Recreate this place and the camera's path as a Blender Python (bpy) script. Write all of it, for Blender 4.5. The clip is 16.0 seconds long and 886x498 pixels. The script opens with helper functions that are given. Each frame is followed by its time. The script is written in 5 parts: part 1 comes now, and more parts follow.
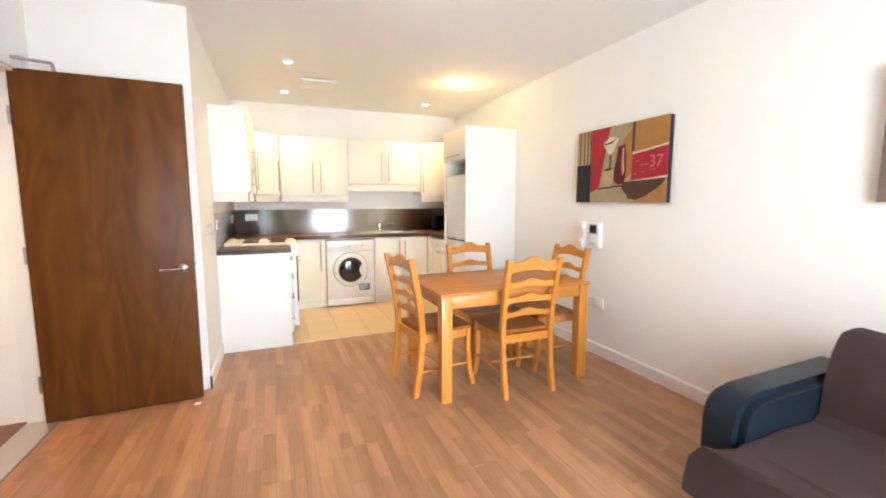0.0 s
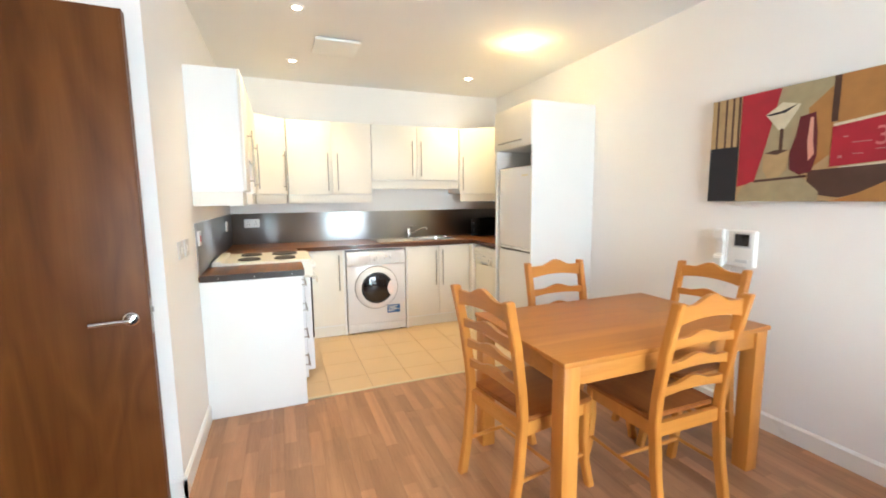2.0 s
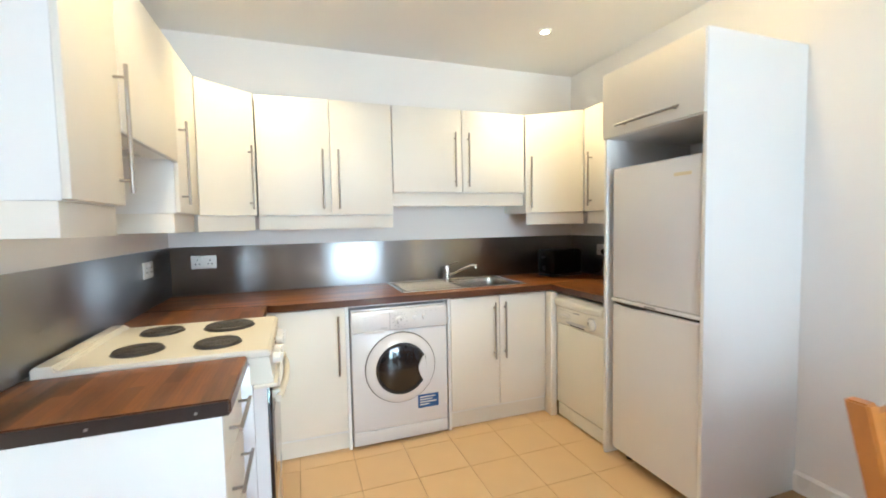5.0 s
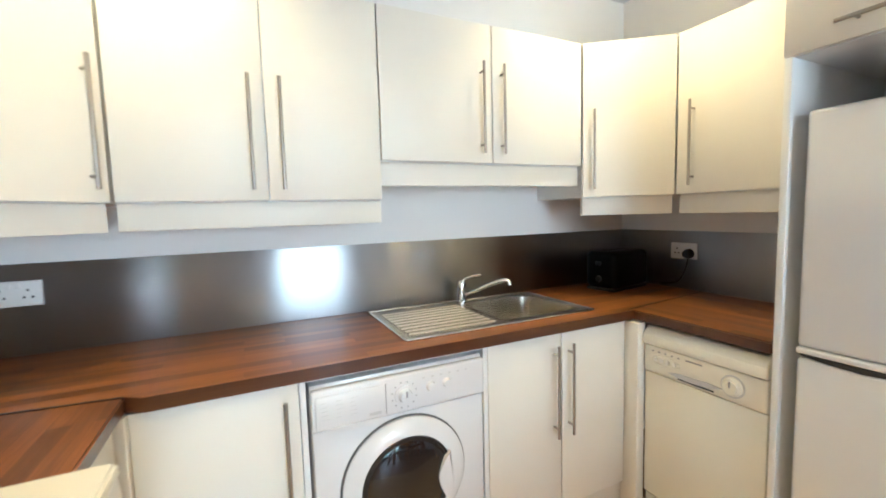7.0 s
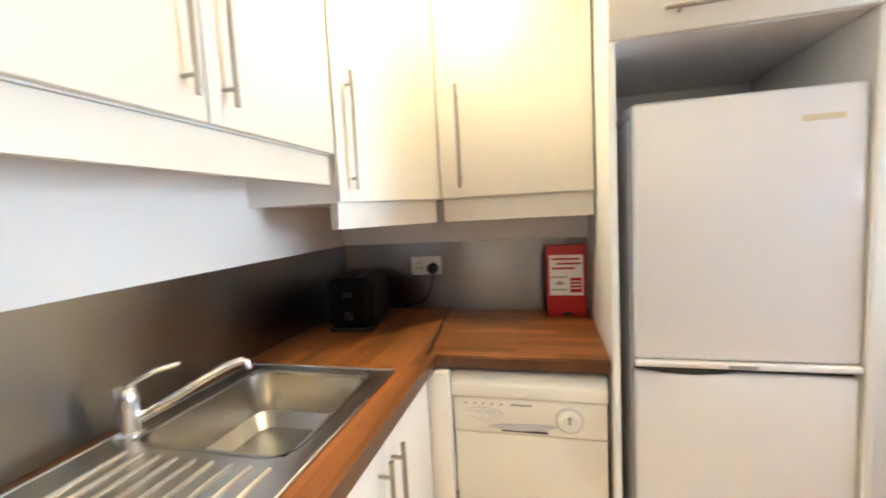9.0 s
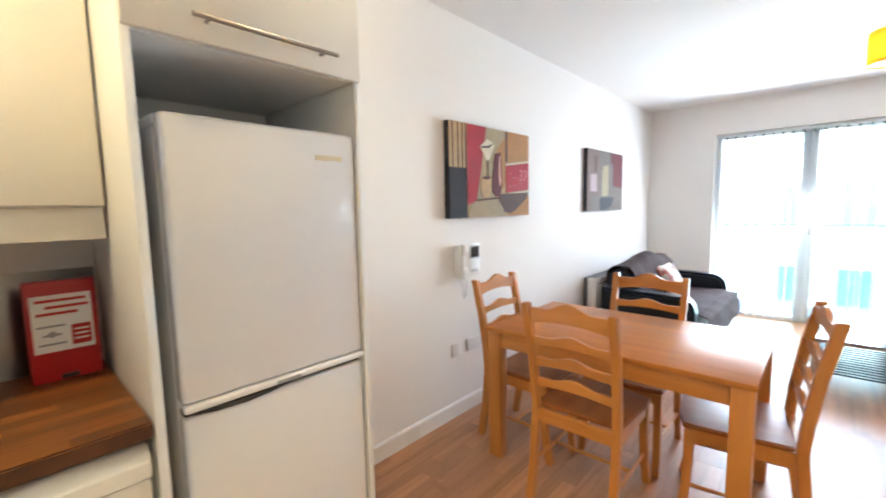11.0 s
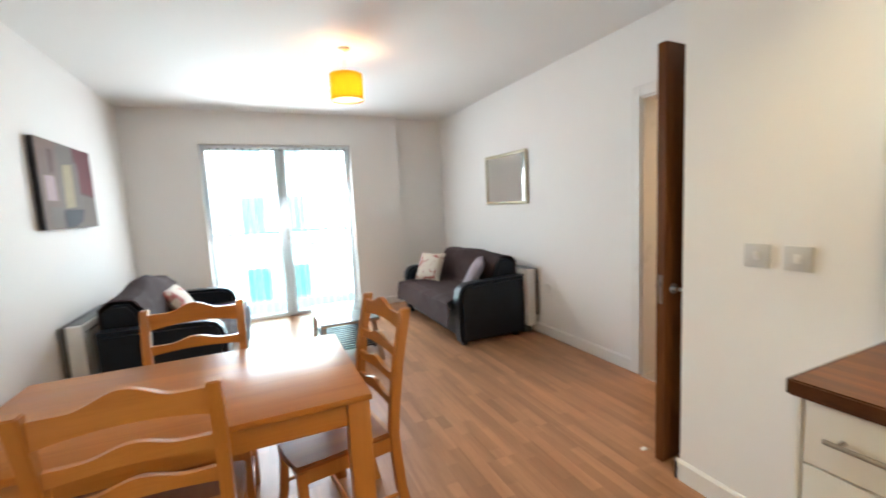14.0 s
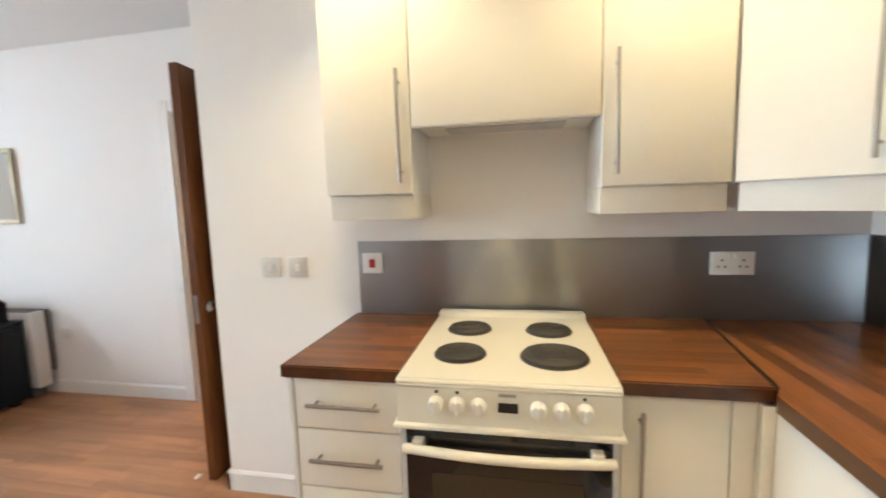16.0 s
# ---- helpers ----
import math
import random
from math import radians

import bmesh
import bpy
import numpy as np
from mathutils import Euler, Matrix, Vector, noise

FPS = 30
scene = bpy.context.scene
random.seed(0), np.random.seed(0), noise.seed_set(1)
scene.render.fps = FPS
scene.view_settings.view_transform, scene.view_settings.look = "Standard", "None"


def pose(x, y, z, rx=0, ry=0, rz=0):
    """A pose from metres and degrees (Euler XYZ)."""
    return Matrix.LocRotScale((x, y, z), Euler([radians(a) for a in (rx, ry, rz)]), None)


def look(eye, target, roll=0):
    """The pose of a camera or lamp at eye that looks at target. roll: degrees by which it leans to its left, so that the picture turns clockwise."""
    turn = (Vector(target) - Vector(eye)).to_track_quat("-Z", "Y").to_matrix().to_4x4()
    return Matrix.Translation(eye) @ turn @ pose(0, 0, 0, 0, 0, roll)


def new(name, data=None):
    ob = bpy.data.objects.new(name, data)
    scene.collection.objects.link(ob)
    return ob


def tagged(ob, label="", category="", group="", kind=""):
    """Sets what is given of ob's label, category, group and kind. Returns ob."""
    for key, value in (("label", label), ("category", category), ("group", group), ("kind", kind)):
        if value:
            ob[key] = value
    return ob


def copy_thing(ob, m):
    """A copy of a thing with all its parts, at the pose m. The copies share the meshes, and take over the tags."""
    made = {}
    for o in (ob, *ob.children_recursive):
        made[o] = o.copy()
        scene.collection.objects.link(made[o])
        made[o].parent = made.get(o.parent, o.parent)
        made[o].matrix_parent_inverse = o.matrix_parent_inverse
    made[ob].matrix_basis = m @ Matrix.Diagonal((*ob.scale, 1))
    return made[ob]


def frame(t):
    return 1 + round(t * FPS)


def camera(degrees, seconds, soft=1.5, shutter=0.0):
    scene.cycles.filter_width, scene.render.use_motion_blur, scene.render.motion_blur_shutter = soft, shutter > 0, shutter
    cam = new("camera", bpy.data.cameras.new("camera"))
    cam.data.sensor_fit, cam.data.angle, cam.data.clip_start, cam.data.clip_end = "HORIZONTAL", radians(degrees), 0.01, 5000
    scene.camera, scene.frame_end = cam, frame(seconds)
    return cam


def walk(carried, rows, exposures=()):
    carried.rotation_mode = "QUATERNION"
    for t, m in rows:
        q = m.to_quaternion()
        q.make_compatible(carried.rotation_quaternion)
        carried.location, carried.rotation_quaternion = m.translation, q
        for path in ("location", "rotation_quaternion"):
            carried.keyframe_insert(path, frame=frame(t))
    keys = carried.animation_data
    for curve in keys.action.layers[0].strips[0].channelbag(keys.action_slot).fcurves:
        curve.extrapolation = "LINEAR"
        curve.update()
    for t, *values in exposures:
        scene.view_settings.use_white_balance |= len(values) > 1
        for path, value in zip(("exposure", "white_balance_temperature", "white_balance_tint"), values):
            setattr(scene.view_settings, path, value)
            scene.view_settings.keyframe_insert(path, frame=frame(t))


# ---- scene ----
cam = camera(94.1, 16.0, soft=1.8, shutter=0.35)
PATH = [
    (0, (0.533, 0.612, 1.328), (1.281, 2.453, 1.1), -0.0),
    (0.5, (0.525, 0.923, 1.346), (1.285, 2.759, 1.114), -0.9),
    (1, (0.556, 1.198, 1.339), (1.246, 3.063, 1.117), -0.2),
    (1.5, (0.561, 1.479, 1.343), (1.241, 3.345, 1.107), 0.5),
    (2, (0.537, 1.788, 1.354), (1.258, 3.638, 1.113), -0.6),
    (2.5, (0.571, 2.063, 1.342), (1.275, 3.921, 1.116), -0.6),
    (3, (0.623, 2.354, 1.345), (1.299, 4.226, 1.153), -0.3),
    (3.5, (0.637, 2.635, 1.361), (1.346, 4.501, 1.225), -1.2),
    (4, (0.674, 2.903, 1.353), (1.378, 4.772, 1.239), -1.8),
    (4.2, (0.713, 3.004, 1.343), (1.388, 4.884, 1.235), -1.6),
    (6.3, (0.928, 4.192, 1.339), (1.589, 6.074, 1.192), -0.7),
    (6.5, (0.939, 4.313, 1.334), (1.641, 6.18, 1.186), -1.1),
    (7, (0.965, 4.616, 1.355), (1.819, 6.416, 1.183), -1.6),
    (7.5, (1.03, 4.898, 1.348), (2.021, 6.628, 1.194), -1.7),
    (8, (1.09, 5.136, 1.346), (2.343, 6.688, 1.203), -2.0),
    (8.5, (1.137, 5.382, 1.373), (2.806, 6.469, 1.194), -2.9),
    (9, (1.239, 5.503, 1.364), (3.169, 5.995, 1.186), -3.1),
    (9.5, (1.364, 5.544, 1.357), (3.352, 5.43, 1.171), -3.3),
    (10, (1.382, 5.585, 1.374), (3.245, 4.883, 1.191), -2.1),
    (10.2, (1.367, 5.592, 1.390), (3.144, 4.690, 1.193), -1.8),
    (12.3, (1.346, 5.374, 1.377), (1.956, 3.474, 1.235), -1.8),
    (12.5, (1.356, 5.346, 1.361), (1.838, 3.41, 1.217), -1.8),
    (13, (1.474, 5.218, 1.371), (1.595, 3.228, 1.211), -1.8),
    (13.5, (1.631, 5.133, 1.357), (1.358, 3.16, 1.177), -1.9),
    (14, (1.789, 5.116, 1.372), (0.99, 3.296, 1.152), -2.9),
    (14.5, (1.817, 5.112, 1.368), (0.544, 3.588, 1.131), -3.1),
    (15, (1.797, 5.169, 1.367), (0.177, 4.019, 1.135), -2.3),
    (15.5, (1.765, 5.23, 1.373), (-0.069, 4.459, 1.17), -1.7),
    (16, (1.735, 5.285, 1.376), (-0.218, 4.911, 1.157), -1.8),
]
EXPOSURES = [(0, 4.71, 6330, 13.0), (2.5, 4.63, 5910, 10.5), (3.5, 4.56, 5860, 10.5), (4.2, 4.47, 5700, 10), (6.3, 4.52, 5330, 7.5), (7.5, 4.56, 5330, 7.5), (8.5, 4.84, 5490, 11.5), (9.5, 5.0, 5540, 12), (10.2, 4.96, 5540, 12), (12.3, 4.17, 6010, 7.5), (13.5, 4.17, 6010, 7.5), (14.5, 4.2, 6070, 10), (15.2, 4.26, 6420, 14.0), (16, 4.48, 5700, 9)]
walk(cam, [(t, look(eye, target, roll)) for t, eye, target, roll in PATH], EXPOSURES)

# ---- world and light ----
world = bpy.data.worlds.new("sky_world")
scene.world = world
world.use_nodes = True
wn = world.node_tree.nodes
sky = wn.new("ShaderNodeTexSky")
sky.sky_type, sky.sun_disc = "NISHITA", False
sky.sun_elevation, sky.sun_rotation = radians(45), radians(3)
world.node_tree.links.new(sky.outputs[0], wn["Background"].inputs[0])
wn["Background"].inputs[1].default_value = 0.15
sun = new("sun", bpy.data.lights.new("sun", "SUN"))
sun.data.energy, sun.data.angle, sun.data.color = 2.7, radians(0.6), (1.0, 0.96, 0.9)
sun.matrix_basis = look((1.5, 14, 18), (0.5, -4, 0))
# daylight that the open sky sends through the window's opening
day = new("window_daylight", bpy.data.lights.new("window_daylight", "AREA"))
day.data.shape, day.data.size, day.data.size_y = "RECTANGLE", 1.60, 2.02
day.data.energy, day.data.color = 7.6, (0.94, 0.975, 1.0)
day.matrix_basis = look((1.49, -0.605, 1.10), (1.05, 4.0, -0.05))
DOWNLIGHT_WATTS, PENDANT_WATTS = 2.05, 0.31
WARM = (1.0, 0.72, 0.33)

# ---- plan ----
XR, XK, XL = 3.10, 0.055, -0.76      # faces of the long wall, the kitchen side wall, the living side wall
YB, YN, YW = 6.48, 3.86, -0.46       # faces of the kitchen back wall, the nib, the window wall
CEIL = 2.58


# ---- materials ----
def mat(name, col, rough=0.5, metal=0.0, var=0.05, scale=3.0, bump=0.05, bscale=150.0, coat=0.0, rvar=0.08):
    m = bpy.data.materials.new(name)
    m.use_nodes = True
    n, l = m.node_tree.nodes, m.node_tree.links
    p = n["Principled BSDF"]
    p.inputs["Metallic"].default_value = metal
    p.inputs["Coat Weight"].default_value = coat
    tc = n.new("ShaderNodeTexCoord")
    a = n.new("ShaderNodeTexNoise")
    a.inputs["Scale"].default_value, a.inputs["Detail"].default_value = scale, 6
    l.new(tc.outputs["Object"], a.inputs["Vector"])
    mix = n.new("ShaderNodeMix")
    mix.data_type = "RGBA"
    l.new(a.outputs[0], mix.inputs[0])
    mix.inputs[6].default_value = (*[c * (1 - var) for c in col], 1)
    mix.inputs[7].default_value = (*[min(1, c * (1 + var)) for c in col], 1)
    l.new(mix.outputs[2], p.inputs["Base Color"])
    mr = n.new("ShaderNodeMapRange")
    mr.inputs[3].default_value, mr.inputs[4].default_value = max(0.02, rough - rvar), min(1, rough + rvar)
    b = n.new("ShaderNodeTexNoise")
    b.inputs["Scale"].default_value, b.inputs["Detail"].default_value = bscale, 3
    l.new(tc.outputs["Object"], b.inputs["Vector"])
    l.new(a.outputs[0], mr.inputs[0])
    l.new(mr.outputs[0], p.inputs["Roughness"])
    if bump:
        bp = n.new("ShaderNodeBump")
        bp.inputs["Strength"].default_value, bp.inputs["Distance"].default_value = bump, 0.004
        l.new(b.outputs[0], bp.inputs["Height"])
        l.new(bp.outputs[0], p.inputs["Normal"])
    return m


def wood(name, c1, c2, axis="z", rough=0.4, brick=None, coat=0.0, fine=60.0, bump=0.08, contrast=1.0, hue=0.25, spread=0.3):
    """Wood with its grain along one axis of the object; brick: length and width of the glued strips."""
    m = bpy.data.materials.new(name)
    m.use_nodes = True
    n, l = m.node_tree.nodes, m.node_tree.links
    p = n["Principled BSDF"]
    p.inputs["Coat Weight"].default_value = coat
    tc, info = n.new("ShaderNodeTexCoord"), n.new("ShaderNodeObjectInfo")
    shift = n.new("ShaderNodeVectorMath")
    shift.operation = "ADD"
    mul = n.new("ShaderNodeMath")
    mul.operation, mul.inputs[1].default_value = "MULTIPLY", 7.3
    l.new(info.outputs["Random"], mul.inputs[0])
    l.new(tc.outputs["Object"], shift.inputs[0])
    sh = n.new("ShaderNodeCombineXYZ")
    for k in ((axis.upper(),) if brick else ("X", "Y", "Z")):
        l.new(mul.outputs[0], sh.inputs[k])
    l.new(sh.outputs[0], shift.inputs[1])
    mp = n.new("ShaderNodeMapping")
    s = {"x": (0.06, 1, 1), "y": (1, 0.06, 1), "z": (1, 1, 0.06)}[axis]
    mp.inputs["Scale"].default_value = s
    l.new(shift.outputs[0], mp.inputs[0])
    g1, g2 = n.new("ShaderNodeTexNoise"), n.new("ShaderNodeTexNoise")
    for g, sc, d in ((g1, 14.0, 0.8), (g2, fine * 3, 0.3)):
        g.inputs["Scale"].default_value, g.inputs["Detail"].default_value, g.inputs["Distortion"].default_value = sc, 5, d
        l.new(mp.outputs[0], g.inputs["Vector"])
    add = n.new("ShaderNodeMath")
    add.operation = "MULTIPLY_ADD"
    l.new(g2.outputs[0], add.inputs[0])
    add.inputs[1].default_value = 0.35
    l.new(g1.outputs[0], add.inputs[2])
    ramp = n.new("ShaderNodeMapRange")
    ramp.inputs[1].default_value, ramp.inputs[2].default_value = 0.67 - 0.3 / contrast, 0.67 + 0.3 / contrast
    l.new(add.outputs[0], ramp.inputs[0])
    mix = n.new("ShaderNodeMix")
    mix.data_type = "RGBA"
    l.new(ramp.outputs[0], mix.inputs[0])
    mix.inputs[6].default_value, mix.inputs[7].default_value = (*c1, 1), (*c2, 1)
    out = mix.outputs[2]
    hsv = n.new("ShaderNodeHueSaturation")
    val = n.new("ShaderNodeMapRange")
    val.inputs[3].default_value, val.inputs[4].default_value = 1 - hue / 2, 1 + hue / 2
    l.new(info.outputs["Random"], val.inputs[0])
    l.new(val.outputs[0], hsv.inputs["Value"])
    if brick:
        sw = n.new("ShaderNodeMapping")
        if axis == "y":
            sw.inputs["Rotation"].default_value = (0, 0, radians(90))
        l.new(shift.outputs[0], sw.inputs[0])
        bt = n.new("ShaderNodeTexBrick")
        bt.offset, bt.offset_frequency = 0.37, 2
        for k, v in (("Scale", 1.0), ("Mortar Size", 0.0006), ("Brick Width", brick[0]), ("Row Height", brick[1]), ("Bias", 0.0)):
            bt.inputs[k].default_value = v
        bt.inputs["Color1"].default_value, bt.inputs["Color2"].default_value = (1 - spread, 1 - spread, 1 - spread, 1), (1 + spread, 1 + spread, 1 + spread * 1.1, 1)
        bt.inputs["Mortar"].default_value = (0.75, 0.73, 0.70, 1)
        l.new(sw.outputs[0], bt.inputs["Vector"])
        mm = n.new("ShaderNodeMix")
        mm.data_type, mm.blend_type = "RGBA", "MULTIPLY"
        mm.inputs[0].default_value = 1.0
        l.new(out, mm.inputs[6])
        l.new(bt.outputs["Color"], mm.inputs[7])
        out = mm.outputs[2]
    l.new(out, hsv.inputs["Color"])
    l.new(hsv.outputs[0], p.inputs["Base Color"])
    rr = n.new("ShaderNodeMapRange")
    rr.inputs[3].default_value, rr.inputs[4].default_value = max(0.05, rough - 0.07), rough + 0.1
    l.new(g1.outputs[0], rr.inputs[0])
    l.new(rr.outputs[0], p.inputs["Roughness"])
    bp = n.new("ShaderNodeBump")
    bp.inputs["Strength"].default_value, bp.inputs["Distance"].default_value = bump, 0.002
    l.new(add.outputs[0], bp.inputs["Height"])
    l.new(bp.outputs[0], p.inputs["Normal"])
    return m


def glow(name, col, strength):
    m = bpy.data.materials.new(name)
    m.use_nodes = True
    p = m.node_tree.nodes["Principled BSDF"]
    p.inputs["Base Color"].default_value = (*col, 1)
    p.inputs["Emission Color"].default_value = (*col, 1)
    p.inputs["Emission Strength"].default_value = strength
    return m


def glassy(name, col, rough=0.0, thin=True):
    m = bpy.data.materials.new(name)
    m.use_nodes = True
    n, l = m.node_tree.nodes, m.node_tree.links
    if thin:
        t, g, mx, f = n.new("ShaderNodeBsdfTransparent"), n.new("ShaderNodeBsdfGlossy"), n.new("ShaderNodeMixShader"), n.new("ShaderNodeFresnel")
        t.inputs[0].default_value = (*col, 1)
        g.inputs["Roughness"].default_value = 0.02
        f.inputs[0].default_value = 1.45
        l.new(f.outputs[0], mx.inputs[0])
        l.new(t.outputs[0], mx.inputs[1])
        l.new(g.outputs[0], mx.inputs[2])
        l.new(mx.outputs[0], n["Material Output"].inputs[0])
    else:
        p = n["Principled BSDF"]
        p.inputs["Base Color"].default_value = (*col, 1)
        p.inputs["Roughness"].default_value = rough
        p.inputs["Transmission Weight"].default_value = 1.0
    return m


WALL = mat("wall_paint", (0.85, 0.83, 0.80), 0.75, var=0.02, scale=1.2, bump=0.06, bscale=220)
CEILING = mat("ceiling_paint", (0.83, 0.815, 0.79), 0.85, var=0.03, scale=1.0, bump=0.05, bscale=180)
GLOSSWHITE = mat("white_gloss_paint", (0.82, 0.80, 0.76), 0.3, var=0.03, scale=4, bump=0.02)
CAB = mat("cream_cabinet_front", (0.78, 0.745, 0.665), 0.43, var=0.012, scale=1.5, bump=0.004, bscale=300, rvar=0.012)
CARCASS = mat("white_melamine", (0.82, 0.82, 0.80), 0.42, var=0.015, scale=2, bump=0.006, rvar=0.015)
APPL = mat("white_enamel", (0.74, 0.74, 0.755), 0.24, var=0.012, scale=2, bump=0.004, coat=0.3, rvar=0.015)
COOKW = mat("cream_enamel", (0.76, 0.73, 0.64), 0.36, var=0.02, scale=4, bump=0.004, coat=0.06, rvar=0.02)
APPLGREY = mat("pale_grey_plastic", (0.55, 0.55, 0.56), 0.4, var=0.03)
DISHW = mat("ivory_enamel", (0.76, 0.74, 0.66), 0.32, var=0.015, scale=2, bump=0.004, rvar=0.015)
PRINT = mat("grey_print", (0.30, 0.30, 0.32), 0.6)
STEEL = mat("satin_steel", (0.38, 0.35, 0.31), 0.34, 1.0, var=0.05, scale=8, bump=0.02)
CHROME = mat("chrome", (0.8, 0.8, 0.8), 0.12, 1.0, var=0.03, bump=0.0)
SINKM = mat("sink_steel", (0.57, 0.55, 0.51), 0.25, 1.0, var=0.05, scale=20, bump=0.004, bscale=400, rvar=0.04)
BLACK = mat("black_plastic", (0.012, 0.012, 0.013), 0.35, var=0.2)
RUBBER = mat("dark_rubber", (0.03, 0.03, 0.03), 0.7, var=0.2)
DARKGLASS = mat("dark_door_glass", (0.01, 0.01, 0.012), 0.06, var=0.1, bump=0.0, coat=0.5)
HOTPLATE = mat("cast_iron_hotplate", (0.062, 0.056, 0.050), 0.5, 0.3, var=0.3, scale=25, bump=0.15, bscale=300)
WORKX = wood("walnut_block_worktop_x", (0.075, 0.023, 0.005), (0.300, 0.112, 0.0245), "x", 0.33, (0.36, 0.042), coat=0.05, hue=0.05, spread=0.42)
WORKY = wood("walnut_block_worktop_y", (0.075, 0.023, 0.005), (0.300, 0.112, 0.0245), "y", 0.33, (0.36, 0.042), coat=0.05, hue=0.05, spread=0.42)
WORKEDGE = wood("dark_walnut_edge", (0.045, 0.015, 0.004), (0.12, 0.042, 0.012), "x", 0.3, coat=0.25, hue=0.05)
DARKEDGE = mat("dark_worktop_edge", (0.03, 0.02, 0.015), 0.35, var=0.3, scale=30)
PINE = wood("honey_pine", (0.44, 0.158, 0.022), (0.60, 0.255, 0.048), "z", 0.36, coat=0.2, hue=0.10)
PINEX = wood("honey_pine_rail", (0.44, 0.158, 0.022), (0.60, 0.255, 0.048), "x", 0.36, coat=0.2, hue=0.10)
SEATWOOD = wood("brown_stained_seat", (0.25, 0.080, 0.019), (0.38, 0.138, 0.035), "y", 0.34, coat=0.05, hue=0.08)
TABLETOP = wood("table_top_wood", (0.39, 0.138, 0.022), (0.54, 0.213, 0.042), "x", 0.33, (1.6, 0.094), coat=0.0, hue=0.0, contrast=1.0, spread=0.09)
LAMINATE = wood("oak_strip_laminate", (0.286, 0.139, 0.066), (0.468, 0.246, 0.124), "y", 0.37, (0.34, 0.0655), coat=0.0, hue=0.06, bump=0.03, contrast=1.2, spread=0.17)
TILE = mat("beige_floor_tile", (0.64, 0.45, 0.245), 0.35, var=0.08, scale=5, bump=0.03)
GROUT = mat("tile_grout", (0.40, 0.27, 0.145), 0.9, var=0.15, scale=30)
BRASSY = mat("pale_metal_strip", (0.68, 0.60, 0.42), 0.4, 0.6)
LEATHER = mat("black_leather", (0.006, 0.011, 0.018), 0.36, var=0.3, scale=6, bump=0.25, bscale=350)
LEATHER.node_tree.nodes["Principled BSDF"].inputs["Specular IOR Level"].default_value = 0.3
for _m, _s in ((TABLETOP, 0.2), (LAMINATE, 0.42), (SEATWOOD, 0.16)):
    _m.node_tree.nodes["Principled BSDF"].inputs["Specular IOR Level"].default_value = _s
THROW = mat("brown_fleece", (0.034, 0.0150, 0.0135), 0.95, var=0.25, scale=9, bump=0.5, bscale=500)
PLASTICW = mat("white_plastic", (0.78, 0.77, 0.74), 0.35, var=0.02)
RED = mat("red_plastic", (0.42, 0.012, 0.014), 0.35, var=0.1)
REDLIGHT = mat("red_rocker", (0.5, 0.02, 0.02), 0.3)
PLATE = mat("grey_white_plastic", (0.60, 0.59, 0.57), 0.35, var=0.02)
ALU = mat("grey_aluminium_frame", (0.72, 0.75, 0.77), 0.4, 0.0)
HEATGREY = mat("dark_grey_heater_trim", (0.12, 0.12, 0.12), 0.5)
SILVERWOOD = mat("silver_gilt_frame", (0.42, 0.37, 0.25), 0.4, 0.3, var=0.2, scale=30)
MIRROR = mat("mirror_silver", (0.86, 0.87, 0.87), 0.02, 1.0, var=0.0, bump=0.0, rvar=0.0)
GLASS = glassy("window_glass", (0.87, 0.94, 0.925))
RENDER = mat("white_render", (0.60, 0.595, 0.575), 0.9, var=0.06, scale=0.6, bump=0.2, bscale=40)
ASPHALT = mat("grey_paving", (0.10, 0.10, 0.10), 0.9, var=0.2, scale=2, bump=0.2)
CONCRETE = mat("balcony_concrete", (0.40, 0.385, 0.36), 0.9, var=0.15, scale=3, bump=0.2)


